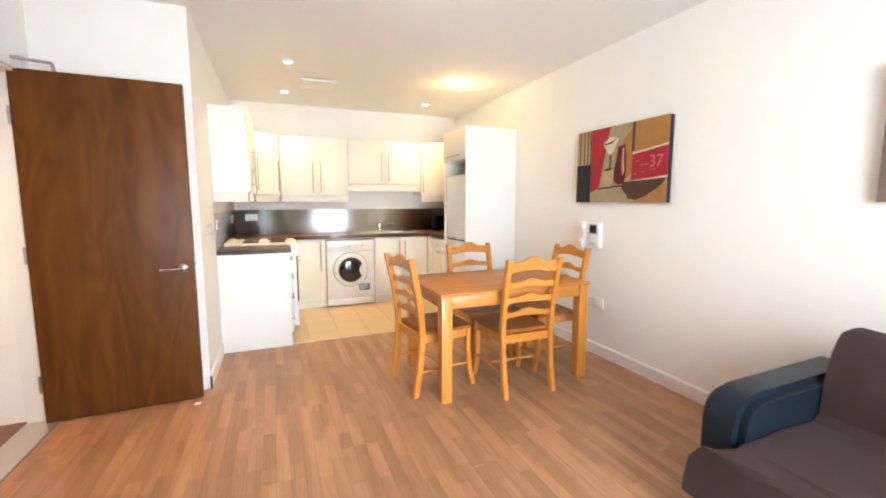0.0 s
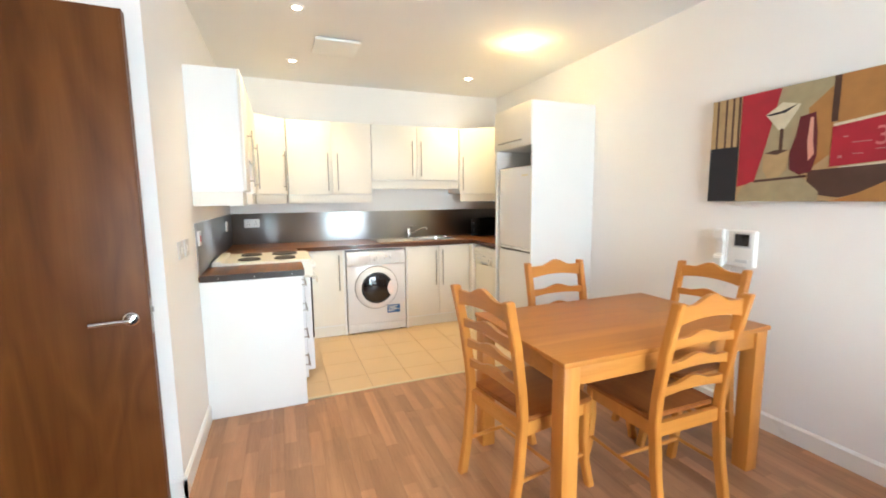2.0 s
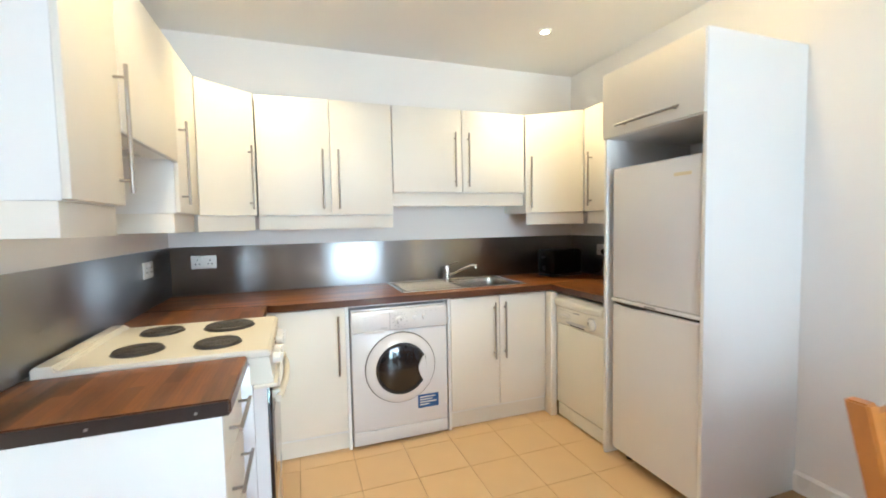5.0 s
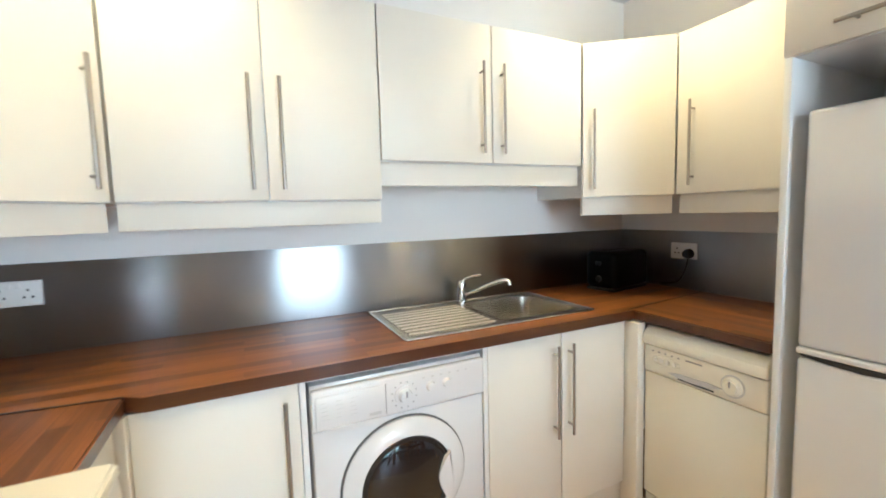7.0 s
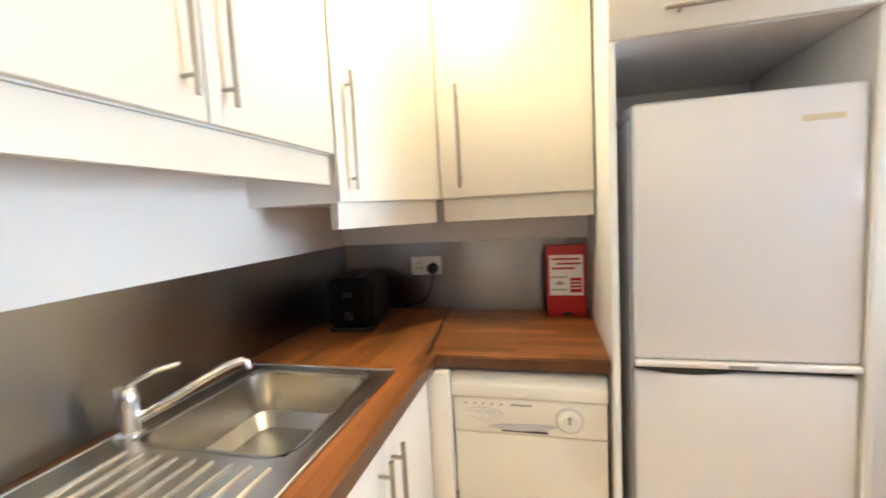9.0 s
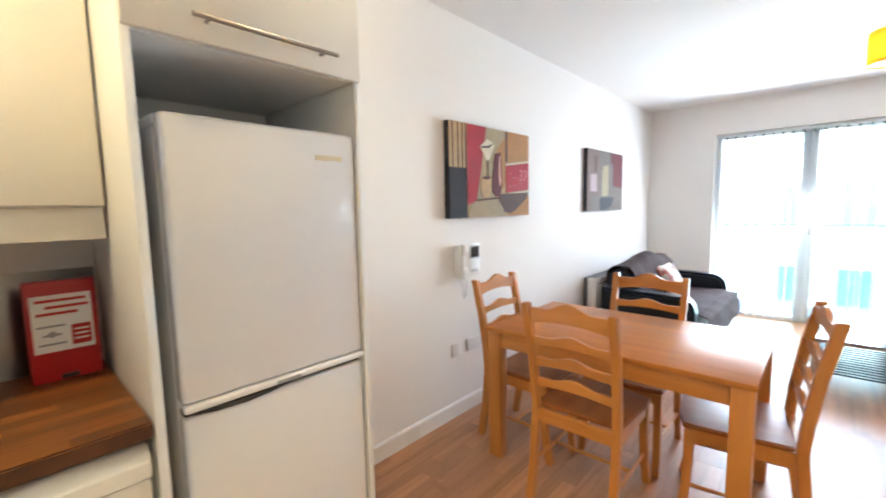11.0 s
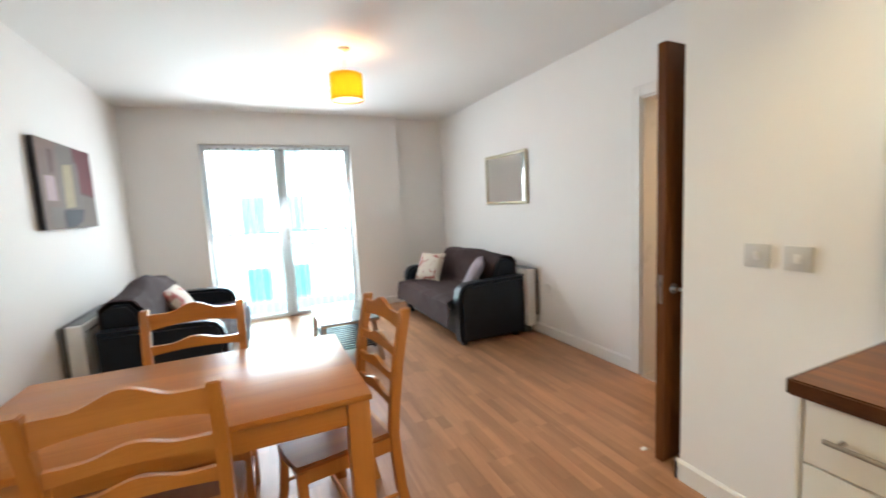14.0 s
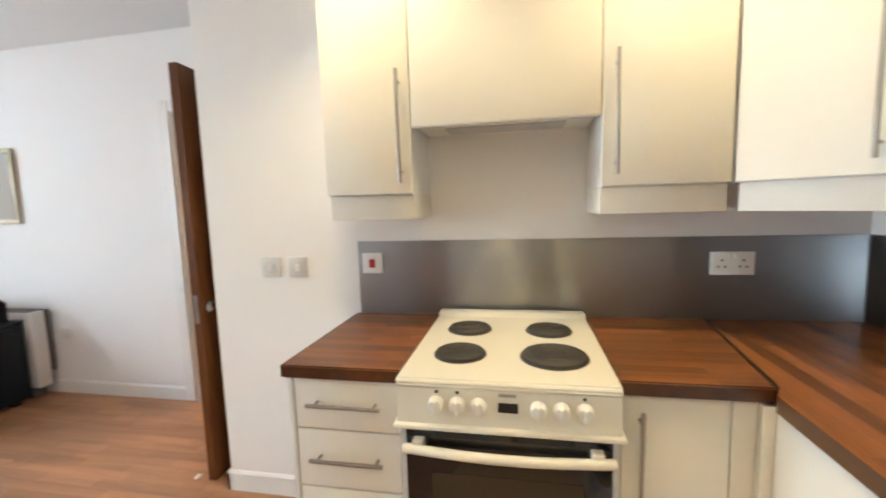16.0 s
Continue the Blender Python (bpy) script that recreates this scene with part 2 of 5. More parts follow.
def veneer(name, dark, mid, light):
    """Crown-cut veneer: flame figures from contours of a drawn-out noise, with fine pores."""
    m = bpy.data.materials.new(name)
    m.use_nodes = True
    n, l = m.node_tree.nodes, m.node_tree.links
    p = n["Principled BSDF"]
    p.inputs["Specular IOR Level"].default_value = 0.25
    tc = n.new("ShaderNodeTexCoord")

    def drawn(scale, stretch, detail, twist):
        mp, t = n.new("ShaderNodeMapping"), n.new("ShaderNodeTexNoise")
        mp.inputs["Scale"].default_value = (1, 1, stretch)
        t.inputs["Scale"].default_value, t.inputs["Detail"].default_value, t.inputs["Distortion"].default_value = scale, detail, twist
        l.new(tc.outputs["Object"], mp.inputs[0])
        l.new(mp.outputs[0], t.inputs["Vector"])
        return t.outputs[0]

    def calc(op, a, b):
        t = n.new("ShaderNodeMath")
        t.operation = op
        for k, v in enumerate((a, b)):
            if isinstance(v, float):
                t.inputs[k].default_value = v
            else:
                l.new(v, t.inputs[k])
        return t.outputs[0]

    broad = drawn(4.2, 0.22, 2, 0.5)
    rings = calc("PINGPONG", calc("MULTIPLY", broad, 7.0), 0.5)
    pores = drawn(150.0, 0.03, 3, 0.2)
    streak = drawn(11.0, 0.05, 3, 0.3)
    v = calc("ADD", calc("MULTIPLY", rings, 0.42), calc("ADD", calc("MULTIPLY", pores, 0.16), calc("MULTIPLY", streak, 0.66)))
    ramp = n.new("ShaderNodeValToRGB")
    e = ramp.color_ramp.elements
    e[0].position, e[0].color = 0.30, (*dark, 1)
    e[1].position, e[1].color = 0.74, (*light, 1)
    k = e.new(0.52)
    k.color = (*mid, 1)
    l.new(v, ramp.inputs[0])
    l.new(ramp.outputs[0], p.inputs["Base Color"])
    r = n.new("ShaderNodeMapRange")
    r.inputs[3].default_value, r.inputs[4].default_value = 0.36, 0.5
    l.new(streak, r.inputs[0])
    l.new(r.outputs[0], p.inputs["Roughness"])
    bp = n.new("ShaderNodeBump")
    bp.inputs["Strength"].default_value, bp.inputs["Distance"].default_value = 0.06, 0.002
    l.new(pores, bp.inputs["Height"])
    l.new(bp.outputs[0], p.inputs["Normal"])
    return m


DOORWOOD = veneer("walnut_veneer", (0.082, 0.025, 0.0045), (0.116, 0.038, 0.007), (0.152, 0.052, 0.0105))


def cloth(name, col, passing):
    """Thin cloth that lets some light through."""
    m = bpy.data.materials.new(name)
    m.use_nodes = True
    n, l = m.node_tree.nodes, m.node_tree.links
    d, t, x, w, h = n.new("ShaderNodeBsdfDiffuse"), n.new("ShaderNodeBsdfTranslucent"), n.new("ShaderNodeMixShader"), n.new("ShaderNodeTexNoise"), n.new("ShaderNodeHueSaturation")
    w.inputs["Scale"].default_value = 300
    h.inputs["Color"].default_value = (*col, 1)
    l.new(w.outputs[0], h.inputs["Saturation"])
    l.new(h.outputs[0], d.inputs[0])
    l.new(h.outputs[0], t.inputs[0])
    x.inputs[0].default_value = passing
    l.new(d.outputs[0], x.inputs[1])
    l.new(t.outputs[0], x.inputs[2])
    l.new(x.outputs[0], n["Material Output"].inputs[0])
    return m


BLINDM = cloth("ivory_blind_fabric", (0.80, 0.80, 0.77), 0.55)


def brushed(name, col, rough):
    """Sheet steel, brushed up and down."""
    m = mat(name, col, rough, 1.0, var=0.06, scale=2.0, bump=0.0, rvar=0.03)
    n, l = m.node_tree.nodes, m.node_tree.links
    p = n["Principled BSDF"]
    p.inputs["Anisotropic"].default_value = 1.0
    up = n.new("ShaderNodeCombineXYZ")
    up.inputs[2].default_value = 1.0
    l.new(up.outputs[0], p.inputs["Tangent"])
    tc, mp, no, bp = n.new("ShaderNodeTexCoord"), n.new("ShaderNodeMapping"), n.new("ShaderNodeTexNoise"), n.new("ShaderNodeBump")
    mp.inputs["Scale"].default_value = (5, 5, 320)
    no.inputs["Scale"].default_value = 1.0
    bp.inputs["Strength"].default_value, bp.inputs["Distance"].default_value = 0.012, 0.001
    l.new(tc.outputs["Object"], mp.inputs[0])
    l.new(mp.outputs[0], no.inputs["Vector"])
    l.new(no.outputs[0], bp.inputs["Height"])
    l.new(bp.outputs[0], p.inputs["Normal"])
    return m


SPLASH = brushed("brushed_splashback_steel", (0.39, 0.392, 0.395), 0.30)


# ---- building helpers ----
def bx(bm, x0, x1, y0, y1, z0, z1, bevel=0.0, seg=2):
    r = bmesh.ops.create_cube(bm, size=1.0)
    vs = r["verts"]
    for v in vs:
        v.co = Vector(((x0 + x1) / 2 + v.co.x * (x1 - x0), (y0 + y1) / 2 + v.co.y * (y1 - y0), (z0 + z1) / 2 + v.co.z * (z1 - z0)))
    if bevel:
        es = list({e for v in vs for e in v.link_edges})
        bmesh.ops.bevel(bm, geom=es, offset=bevel, segments=seg, affect="EDGES", profile=0.5)
    return bm


def box(*a, **k):
    return bx(bmesh.new(), *a, **k)


def cyl(bm, p0, p1, r, seg=14, r2=None):
    p0, p1 = Vector(p0), Vector(p1)
    d = p1 - p0
    m = Matrix.Translation((p0 + p1) / 2) @ d.to_track_quat("Z", "Y").to_matrix().to_4x4()
    bmesh.ops.create_cone(bm, cap_ends=True, segments=seg, radius1=r, radius2=r if r2 is None else r2, depth=d.length, matrix=m)
    return bm


def prism(bm, poly, axis, a0, a1):
    """A polygon pushed along an axis; poly holds the other two coordinates in the order of the axes."""
    def at(u, v, w):
        return {"x": (w, u, v), "y": (u, w, v), "z": (u, v, w)}[axis]
    lo, hi = [bm.verts.new(at(u, v, a0)) for u, v in poly], [bm.verts.new(at(u, v, a1)) for u, v in poly]
    k = len(poly)
    bm.faces.new(lo)
    bm.faces.new(hi)
    for i in range(k):
        bm.faces.new((lo[i], lo[(i + 1) % k], hi[(i + 1) % k], hi[i]))
    bmesh.ops.recalc_face_normals(bm, faces=bm.faces)
    return bm


def sweep(bm, pts, w, d):
    """A bar of section w (along x) by d (along y) through the points, which rise in z."""
    rings = []
    for x, y, z in pts:
        rings.append([bm.verts.new((x + sx * w / 2, y + sy * d / 2, z)) for sx, sy in ((-1, -1), (1, -1), (1, 1), (-1, 1))])
    for a, b in zip(rings, rings[1:]):
        for i in range(4):
            bm.faces.new((a[i], a[(i + 1) % 4], b[(i + 1) % 4], b[i]))
    bm.faces.new(rings[0])
    bm.faces.new(rings[-1])
    bmesh.ops.recalc_face_normals(bm, faces=bm.faces)
    return bm


def lathe(bm, prof, centre, axis="z", seg=28, caps=True):
    """Turns a profile of (radius, height) about an axis through the centre."""
    c = Vector(centre)
    rings = []
    for r, h in prof:
        ring = []
        for i in range(seg):
            a = 2 * math.pi * i / seg
            u, v = r * math.cos(a), r * math.sin(a)
            ring.append(bm.verts.new(c + Vector({"z": (u, v, h), "y": (u, h, v), "x": (h, u, v)}[axis])))
        rings.append(ring)
    for a, b in zip(rings, rings[1:]):
        for i in range(seg):
            bm.faces.new((a[i], a[(i + 1) % seg], b[(i + 1) % seg], b[i]))
    if caps:
        bm.faces.new(rings[0])
        bm.faces.new(rings[-1])
    bmesh.ops.recalc_face_normals(bm, faces=bm.faces)
    return bm


def tube(bm, pts, r, seg=10):
    """A round bar through the points, in one skin."""
    pts = [Vector(p) for p in pts]
    rings, side = [], None
    for i, p in enumerate(pts):
        d = (pts[min(i + 1, len(pts) - 1)] - pts[max(i - 1, 0)]).normalized()
        side = d.orthogonal().normalized() if side is None else (side - d * side.dot(d)).normalized()
        up = d.cross(side)
        rings.append([bm.verts.new(p + r * (math.cos(2 * math.pi * k / seg) * side + math.sin(2 * math.pi * k / seg) * up)) for k in range(seg)])
    for a, b in zip(rings, rings[1:]):
        for i in range(seg):
            bm.faces.new((a[i], a[(i + 1) % seg], b[(i + 1) % seg], b[i]))
    bm.faces.new(rings[0])
    bm.faces.new(rings[-1])
    bmesh.ops.recalc_face_normals(bm, faces=bm.faces)
    return bm


def finish(name, bm, material, smooth=True):
    me = bpy.data.meshes.new(name)
    bm.to_mesh(me)
    bm.free()
    if smooth:
        me.polygons.foreach_set("use_smooth", [True] * len(me.polygons))
        me.set_sharp_from_angle(angle=radians(35))
    me.materials.append(material)
    return new(name, me)


def part(name, bm, material, parent, label=""):
    """A mesh under a thing or a part; its points are given in the world, or in the thing's own frame if that stands at the origin."""
    root = parent
    while root.parent:
        root = root.parent
    bmesh.ops.translate(bm, verts=bm.verts, vec=-root.location)
    ob = finish(name, bm, material)
    ob.parent = parent
    return tagged(ob, label) if label else ob


def thing(name, at, label, category, group=""):
    ob = new(name)
    ob.empty_display_size = 0.05
    ob.location = at
    return tagged(ob, label, category, group)


def solid(name, bm, material, label, category, group=""):
    return tagged(finish(name, bm, material), label, category, group)


def structure(name, bm, material, label, category):
    return tagged(finish(name, bm, material, False), label, category, kind="structure")


# ---- structure ----
T = 0.14
b = box(XR, XR + T, YW - T, YB + T, 0, CEIL)
structure("wall_east", b, WALL, "long plain white painted living room wall", "wall")
structure("wall_north", box(XK - 0.3, XR, YB, YB + T, 0, CEIL), WALL, "white painted kitchen back wall", "wall")
b = box(XK - 0.3, XK, YN, YB, 0, CEIL)
bx(b, XL - T, XK - 0.3, YN, YN + T, 0, CEIL)
structure("wall_kitchen_side", b, WALL, "white painted kitchen side wall with a projecting corner", "wall")
DY0, DY1, DZ = 2.93, 3.747, 2.065
b = box(XL - T, XL, YW - T, DY0, 0, CEIL)
bx(b, XL - T, XL, DY1, YN, 0, CEIL)
bx(b, XL - T, XL, DY0, DY1, DZ, CEIL)
structure("wall_west", b, WALL, "white painted wall with the hall doorway", "wall")
WX0, WX1, WZ = 0.615, 2.363, 2.195
b = box(-0.04, WX0, YW - 0.3, YW, 0, CEIL)
bx(b, WX1, XR, YW - 0.3, YW, 0, CEIL)
bx(b, WX0, WX1, YW - 0.3, YW, WZ, CEIL)
bx(b, XL - T, -0.04, YW - 0.3, YW - 0.14, 0, CEIL)
structure("wall_south", b, WALL, "white painted window wall with a set-back bay", "wall")
structure("ceiling", box(XL - T - 1.4, XR + T, YW - 0.3, YB + T, CEIL, CEIL + 0.15), CEILING, "plain white painted ceiling", "ceiling")
floor = structure("floor", box(XL - T - 1.4, XR + T, YW - 0.3, YB + T, -0.2, -0.009), GROUT, "oak strip laminate and beige tiled floor", "floor")
# hall behind the doorway
b = box(XL - T - 1.4, XL - T - 1.3, 1.9, 4.9, 0, CEIL)
bx(b, XL - T - 1.3, XL - T, 1.8, 1.9, 0, CEIL)
bx(b, XL - T - 1.3, XL - T, 4.8, 4.9, 0, CEIL)
structure("wall_hall", b, WALL, "white painted hall walls", "wall")

# ---- kitchen ----
def bar_handle(parent, p0, p1, normal, r=0.006):
    """A straight steel bar handle on two feet, standing off a front along the normal."""
    p0, p1, nn = Vector(p0), Vector(p1), Vector(normal)
    off, d = nn * 0.032, (p1 - p0)
    b = cyl(bmesh.new(), p0 + off, p1 + off, r, 12)
    for f in (0.1, 0.9):
        q = p0 + d * f
        cyl(b, q, q + off, r * 0.75, 10)
    return part("handle", b, STEEL, parent, "brushed steel bar handle")


def front(parent, box6, name="door"):
    return part(name, box(*box6, bevel=0.0025), CAB, parent)


def plate(name, c, normal, w, h, label, category):
    """A wall plate about c, facing along normal ('+x', '-x', '-y')."""
    t = thing(name, c, label, category)
    x, y, z = c
    d = 0.009
    if normal == "+x":
        b = box(x, x + d, y - w / 2, y + w / 2, z - h / 2, z + h / 2, bevel=0.003)
    elif normal == "-x":
        b = box(x - d, x, y - w / 2, y + w / 2, z - h / 2, z + h / 2, bevel=0.003)
    else:
        b = box(x - w / 2, x + w / 2, y - d, y, z - h / 2, z + h / 2, bevel=0.003)
    part("faceplate", b, PLATE if name == "light_switch" else PLASTICW, t)
    return t


FB = 5.885           # front of the back run's doors
FL, FR = 0.635, 2.495  # fronts of the side runs' doors
WT0, WT1 = 0.87, 0.91

# drawer unit by the cooker
u = thing("drawer_unit", (0.35, 4.76, 0), "white kitchen drawer unit beside the cooker", "drawer unit", "base units")
part("body", box(XK, FL - 0.02, 4.595, 4.93, 0.0, WT0 - 0.002), CARCASS, u)
part("end_panel", box(XK + 0.002, FL + 0.001, 4.575, 4.593, 0.0, WT0 - 0.002, bevel=0.001), CARCASS, u, "plain white end panel")
for z0, z1 in ((0.705, 0.862), (0.515, 0.700), (0.325, 0.510), (0.12, 0.320)):
    d = front(u, (FL - 0.018, FL, 4.598, 4.927, z0, z1), "drawer_front")
    zc = z0 + (z1 - z0) * 0.55
    bar_handle(d, (FL, 4.65, zc), (FL, 4.88, zc), (1, 0, 0))
# corner base with one door to the side run
u = thing("base_cabinet", (0.35, 5.70, 0), "cream kitchen base cabinet in the corner", "cabinet", "base units")
part("body", box(XK, FL - 0.02, 5.535, 5.9, 0.1, WT0 - 0.002), CARCASS, u)
d = front(u, (FL - 0.018, FL, 5.54, 5.80, 0.12, 0.862))
bar_handle(d, (FL, 5.585, 0.50), (FL, 5.585, 0.83), (1, 0, 0))
part("filler", box(FL - 0.018, FL - 0.002, 5.803, 5.9, 0.12, 0.862), CAB, u)
part("plinth", box(FL - 0.07, FL - 0.05, 5.535, 5.93, 0.0, 0.1), CAB, u)
# back run
u = thing("base_cabinet", (0.87, 6.2, 0), "cream kitchen base cabinet with one door", "cabinet", "base units")
part("body", box(FL + 0.04, 1.085, FB + 0.02, YB - 0.005, 0.1, WT0 - 0.002), CARCASS, u)
d = front(u, (FL + 0.025, 1.075, FB, FB + 0.018, 0.12, 0.862))
bar_handle(d, (1.035, FB, 0.47), (1.035, FB, 0.82), (0, -1, 0))
part("corner_post", box(FL - 0.02, FL + 0.0235, FB - 0.026, FB + 0.016, 0.0, 0.862, bevel=0.002), CAB, u)
part("side_panel", box(1.078, 1.096, FB, YB - 0.005, 0.0, WT0 - 0.002), CARCASS, u)
part("plinth", box(FL - 0.05, 1.078, FB + 0.03, FB + 0.05, 0.0, 0.118), CAB, u)
u = thing("base_cabinet", (2.08, 6.2, 0), "cream sink base cabinet with two doors", "cabinet", "base units")
part("body", box(1.735, 2.47, FB + 0.02, YB - 0.005, 0.1, 0.7), CARCASS, u)
part("side_panel", box(1.716, 1.734, FB, YB - 0.005, 0.0, WT0 - 0.002), CARCASS, u)
d = front(u, (1.737, 2.083, FB, FB + 0.018, 0.12, 0.862))
bar_handle(d, (2.045, FB, 0.44), (2.045, FB, 0.82), (0, -1, 0))
d = front(u, (2.087, 2.443, FB, FB + 0.018, 0.12, 0.862))
bar_handle(d, (2.122, FB, 0.44), (2.122, FB, 0.82), (0, -1, 0))
part("plinth", box(1.735, 2.47, FB + 0.03, FB + 0.05, 0.0, 0.118), CAB, u)
part("corner_post", box(2.4455, FR - 0.004, FB - 0.066, FB + 0.018, 0.0, 0.862, bevel=0.002), CAB, u)

# worktops: one each for the side runs and the back
def worktop(name, poly, m, label):
    b = prism(bmesh.new(), poly, "z", WT0, WT1)
    bmesh.ops.bevel(b, geom=[e for e in b.edges], offset=0.004, segments=2, affect="EDGES")
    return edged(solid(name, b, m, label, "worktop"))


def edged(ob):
    """Gives the upright faces of a worktop the darker walnut."""
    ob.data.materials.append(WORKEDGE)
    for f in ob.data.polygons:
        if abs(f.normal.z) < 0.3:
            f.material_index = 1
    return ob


worktop("worktop", [(XK, 4.572), (0.657, 4.572), (0.657, 4.945), (XK, 4.945)], WORKY, "short walnut block worktop beside the cooker")
worktop("worktop", [(XK, 5.53), (0.657, 5.53), (0.657, 5.885), (XK, 5.965)], WORKY, "walnut block worktop piece between cooker and corner")
SX0, SX1, SY0, SY1 = 1.885, 2.285, 6.0, 6.375     # sink bowl cut out
WTB = [((XK, 5.969), (0.657, 5.889), (0.70, 5.862), (1.40, 5.862), (1.40, YB), (XK, YB))]
b = prism(bmesh.new(), WTB[0], "z", WT0, WT1)
for x0, x1, y0, y1 in ((1.40, SX0, 5.862, YB), (SX1, 2.475, 5.862, YB), (SX0, SX1, 5.862, SY0), (SX0, SX1, SY1, YB)):
    bx(b, x0, x1, y0, y1, WT0, WT1)
prism(b, [(2.475, 5.889), (XR, 5.965), (XR, YB), (2.475, YB)], "z", WT0, WT1)
bmesh.ops.remove_doubles(b, verts=b.verts, dist=0.0005)
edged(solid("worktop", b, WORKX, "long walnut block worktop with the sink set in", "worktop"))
worktop("worktop", [(2.472, 5.335), (XR, 5.335), (XR, 5.961), (2.472, 5.885)], WORKY, "walnut block worktop above the dishwasher")
for p0, p1 in (((XK, 5.967), (0.657, 5.887)), ((2.474, 5.887), (XR, 5.963))):
    b = bmesh.new()
    prism(b, [(p0[0], p0[1] - 0.005), (p1[0], p1[1] - 0.005), (p1[0], p1[1] + 0.005), (p0[0], p0[1] + 0.005)], "z", WT1 - 0.01, WT1 + 0.0012)
    solid("worktop_joint", b, DARKEDGE, "thin dark joint strip between worktops", "joint strip")
b = box(XK + 0.01, 0.652, 4.567, 4.5715, WT0 + 0.001, WT1 - 0.003)
we = thing("worktop_edging", (0.35, 4.57, WT0), "dark scuffed strip on the worktop end", "edging")
part("strip", b, DARKEDGE, we)
for x in (0.16, 0.36, 0.58):
    part("screw", cyl(bmesh.new(), (x, 4.5672, 0.888), (x, 4.5655, 0.888), 0.004, 10), STEEL, we)

# splashbacks
SPZ = 1.225
solid("splashback", box(XK, XK + 0.006, 4.59, YB, WT1 + 0.001, SPZ, bevel=0.001), SPLASH, "brushed steel splashback behind the cooker", "splashback")
solid("splashback", box(XK + 0.007, XR - 0.007, YB - 0.006, YB, WT1 + 0.001, SPZ, bevel=0.001), SPLASH, "long brushed steel splashback behind the sink", "splashback")
solid("splashback", box(XR - 0.006, XR, 5.34, YB, WT1 + 0.001, SPZ, bevel=0.001), SPLASH, "brushed steel splashback in the corner", "splashback")

# upper cabinets
UZ0, UZ1, CZ = 1.412, 2.13, 1.326
UF = 6.14
UL, URX = 0.35, 2.77


def upper(at, label):
    return thing("wall_cabinet", at, label, "cabinet", "wall cabinets")


u = upper((0.2, 4.77, CZ), "cream wall cabinet at the end of the run")
part("body", box(XK, UL - 0.019, 4.607, 4.918, UZ0, UZ1), CARCASS, u)
d = front(u, (UL - 0.018, UL, 4.605, 4.92, UZ0 + 0.003, UZ1))
bar_handle(d, (UL, 4.885, 1.45), (UL, 4.885, 1.82), (1, 0, 0))
part("pelmet", box(XK, UL - 0.026, 4.605, 4.92, CZ, UZ0 - 0.001, bevel=0.002), CAB, u)
u = thing("extractor_hood", (0.2, 5.23, 1.63), "cream panelled built-in cooker hood", "cooker hood")
part("body", box(XK, UL - 0.019, 4.925, 5.53, 1.645, UZ1), CARCASS, u)
part("flap", box(UL - 0.018, UL + 0.002, 4.924, 5.533, 1.637, UZ1, bevel=0.003), CAB, u)
part("grille", box(XK + 0.05, UL - 0.11, 5.02, 5.44, 1.640, 1.6445), APPLGREY, u, "pale grey filter grille")
part("trim", box(UL - 0.016, UL + 0.001, 4.926, 5.53, 1.6325, 1.6365), APPLGREY, u)
u = upper((0.2, 5.72, CZ), "cream wall cabinet between hood and corner")
part("body", box(XK, UL - 0.019, 5.538, 5.90, UZ0, UZ1), CARCASS, u)
d = front(u, (UL - 0.018, UL, 5.536, 5.905, UZ0 + 0.003, UZ1))
bar_handle(d, (UL, 5.575, 1.45), (UL, 5.575, 1.82), (1, 0, 0))
part("pelmet", box(XK, UL - 0.026, 5.536, 5.905, CZ, UZ0 - 0.001, bevel=0.002), CAB, u)


def corner_upper(pa, pb, back, hand, label):
    """A corner cabinet whose door runs slantwise from pa to pb; back: the corner's points behind it; hand: where the handle stands."""
    (ax, ay), (ex, ey) = pa, pb
    c = ((ax + ex) / 2, (ay + ey) / 2, CZ)
    u = upper(c, label)
    d = Vector((ex - ax, ey - ay, 0)).normalized()
    nn = Vector((d.y, -d.x, 0))
    if (Vector((1.5, 4.5, 0)) - Vector(c)).dot(nn) < 0:
        nn = -nn
    inn = -nn * 0.02
    a2, e2 = Vector((ax, ay, 0)) + inn, Vector((ex, ey, 0)) + inn
    part("body", prism(bmesh.new(), [(a2.x, a2.y), (e2.x, e2.y), *back], "z", UZ0, UZ1), CARCASS, u)
    aa, ee = Vector((ax, ay, 0)) + d * 0.004, Vector((ex, ey, 0)) - d * 0.004
    q = [aa, ee, ee - nn * 0.018, aa - nn * 0.018]
    door = part("door", prism(bmesh.new(), [(v.x, v.y) for v in q], "z", UZ0 + 0.003, UZ1), CAB, u)
    h = Vector((ax, ay, 0)).lerp(Vector((ex, ey, 0)), hand)
    bar_handle(door, (h.x, h.y, 1.45), (h.x, h.y, 1.82), nn)
    q = [aa - nn * 0.024, ee - nn * 0.024, e2 - nn * 0.05, a2 - nn * 0.05]
    part("pelmet", prism(bmesh.new(), [(v.x, v.y) for v in q], "z", CZ, UZ0 - 0.001), CAB, u)


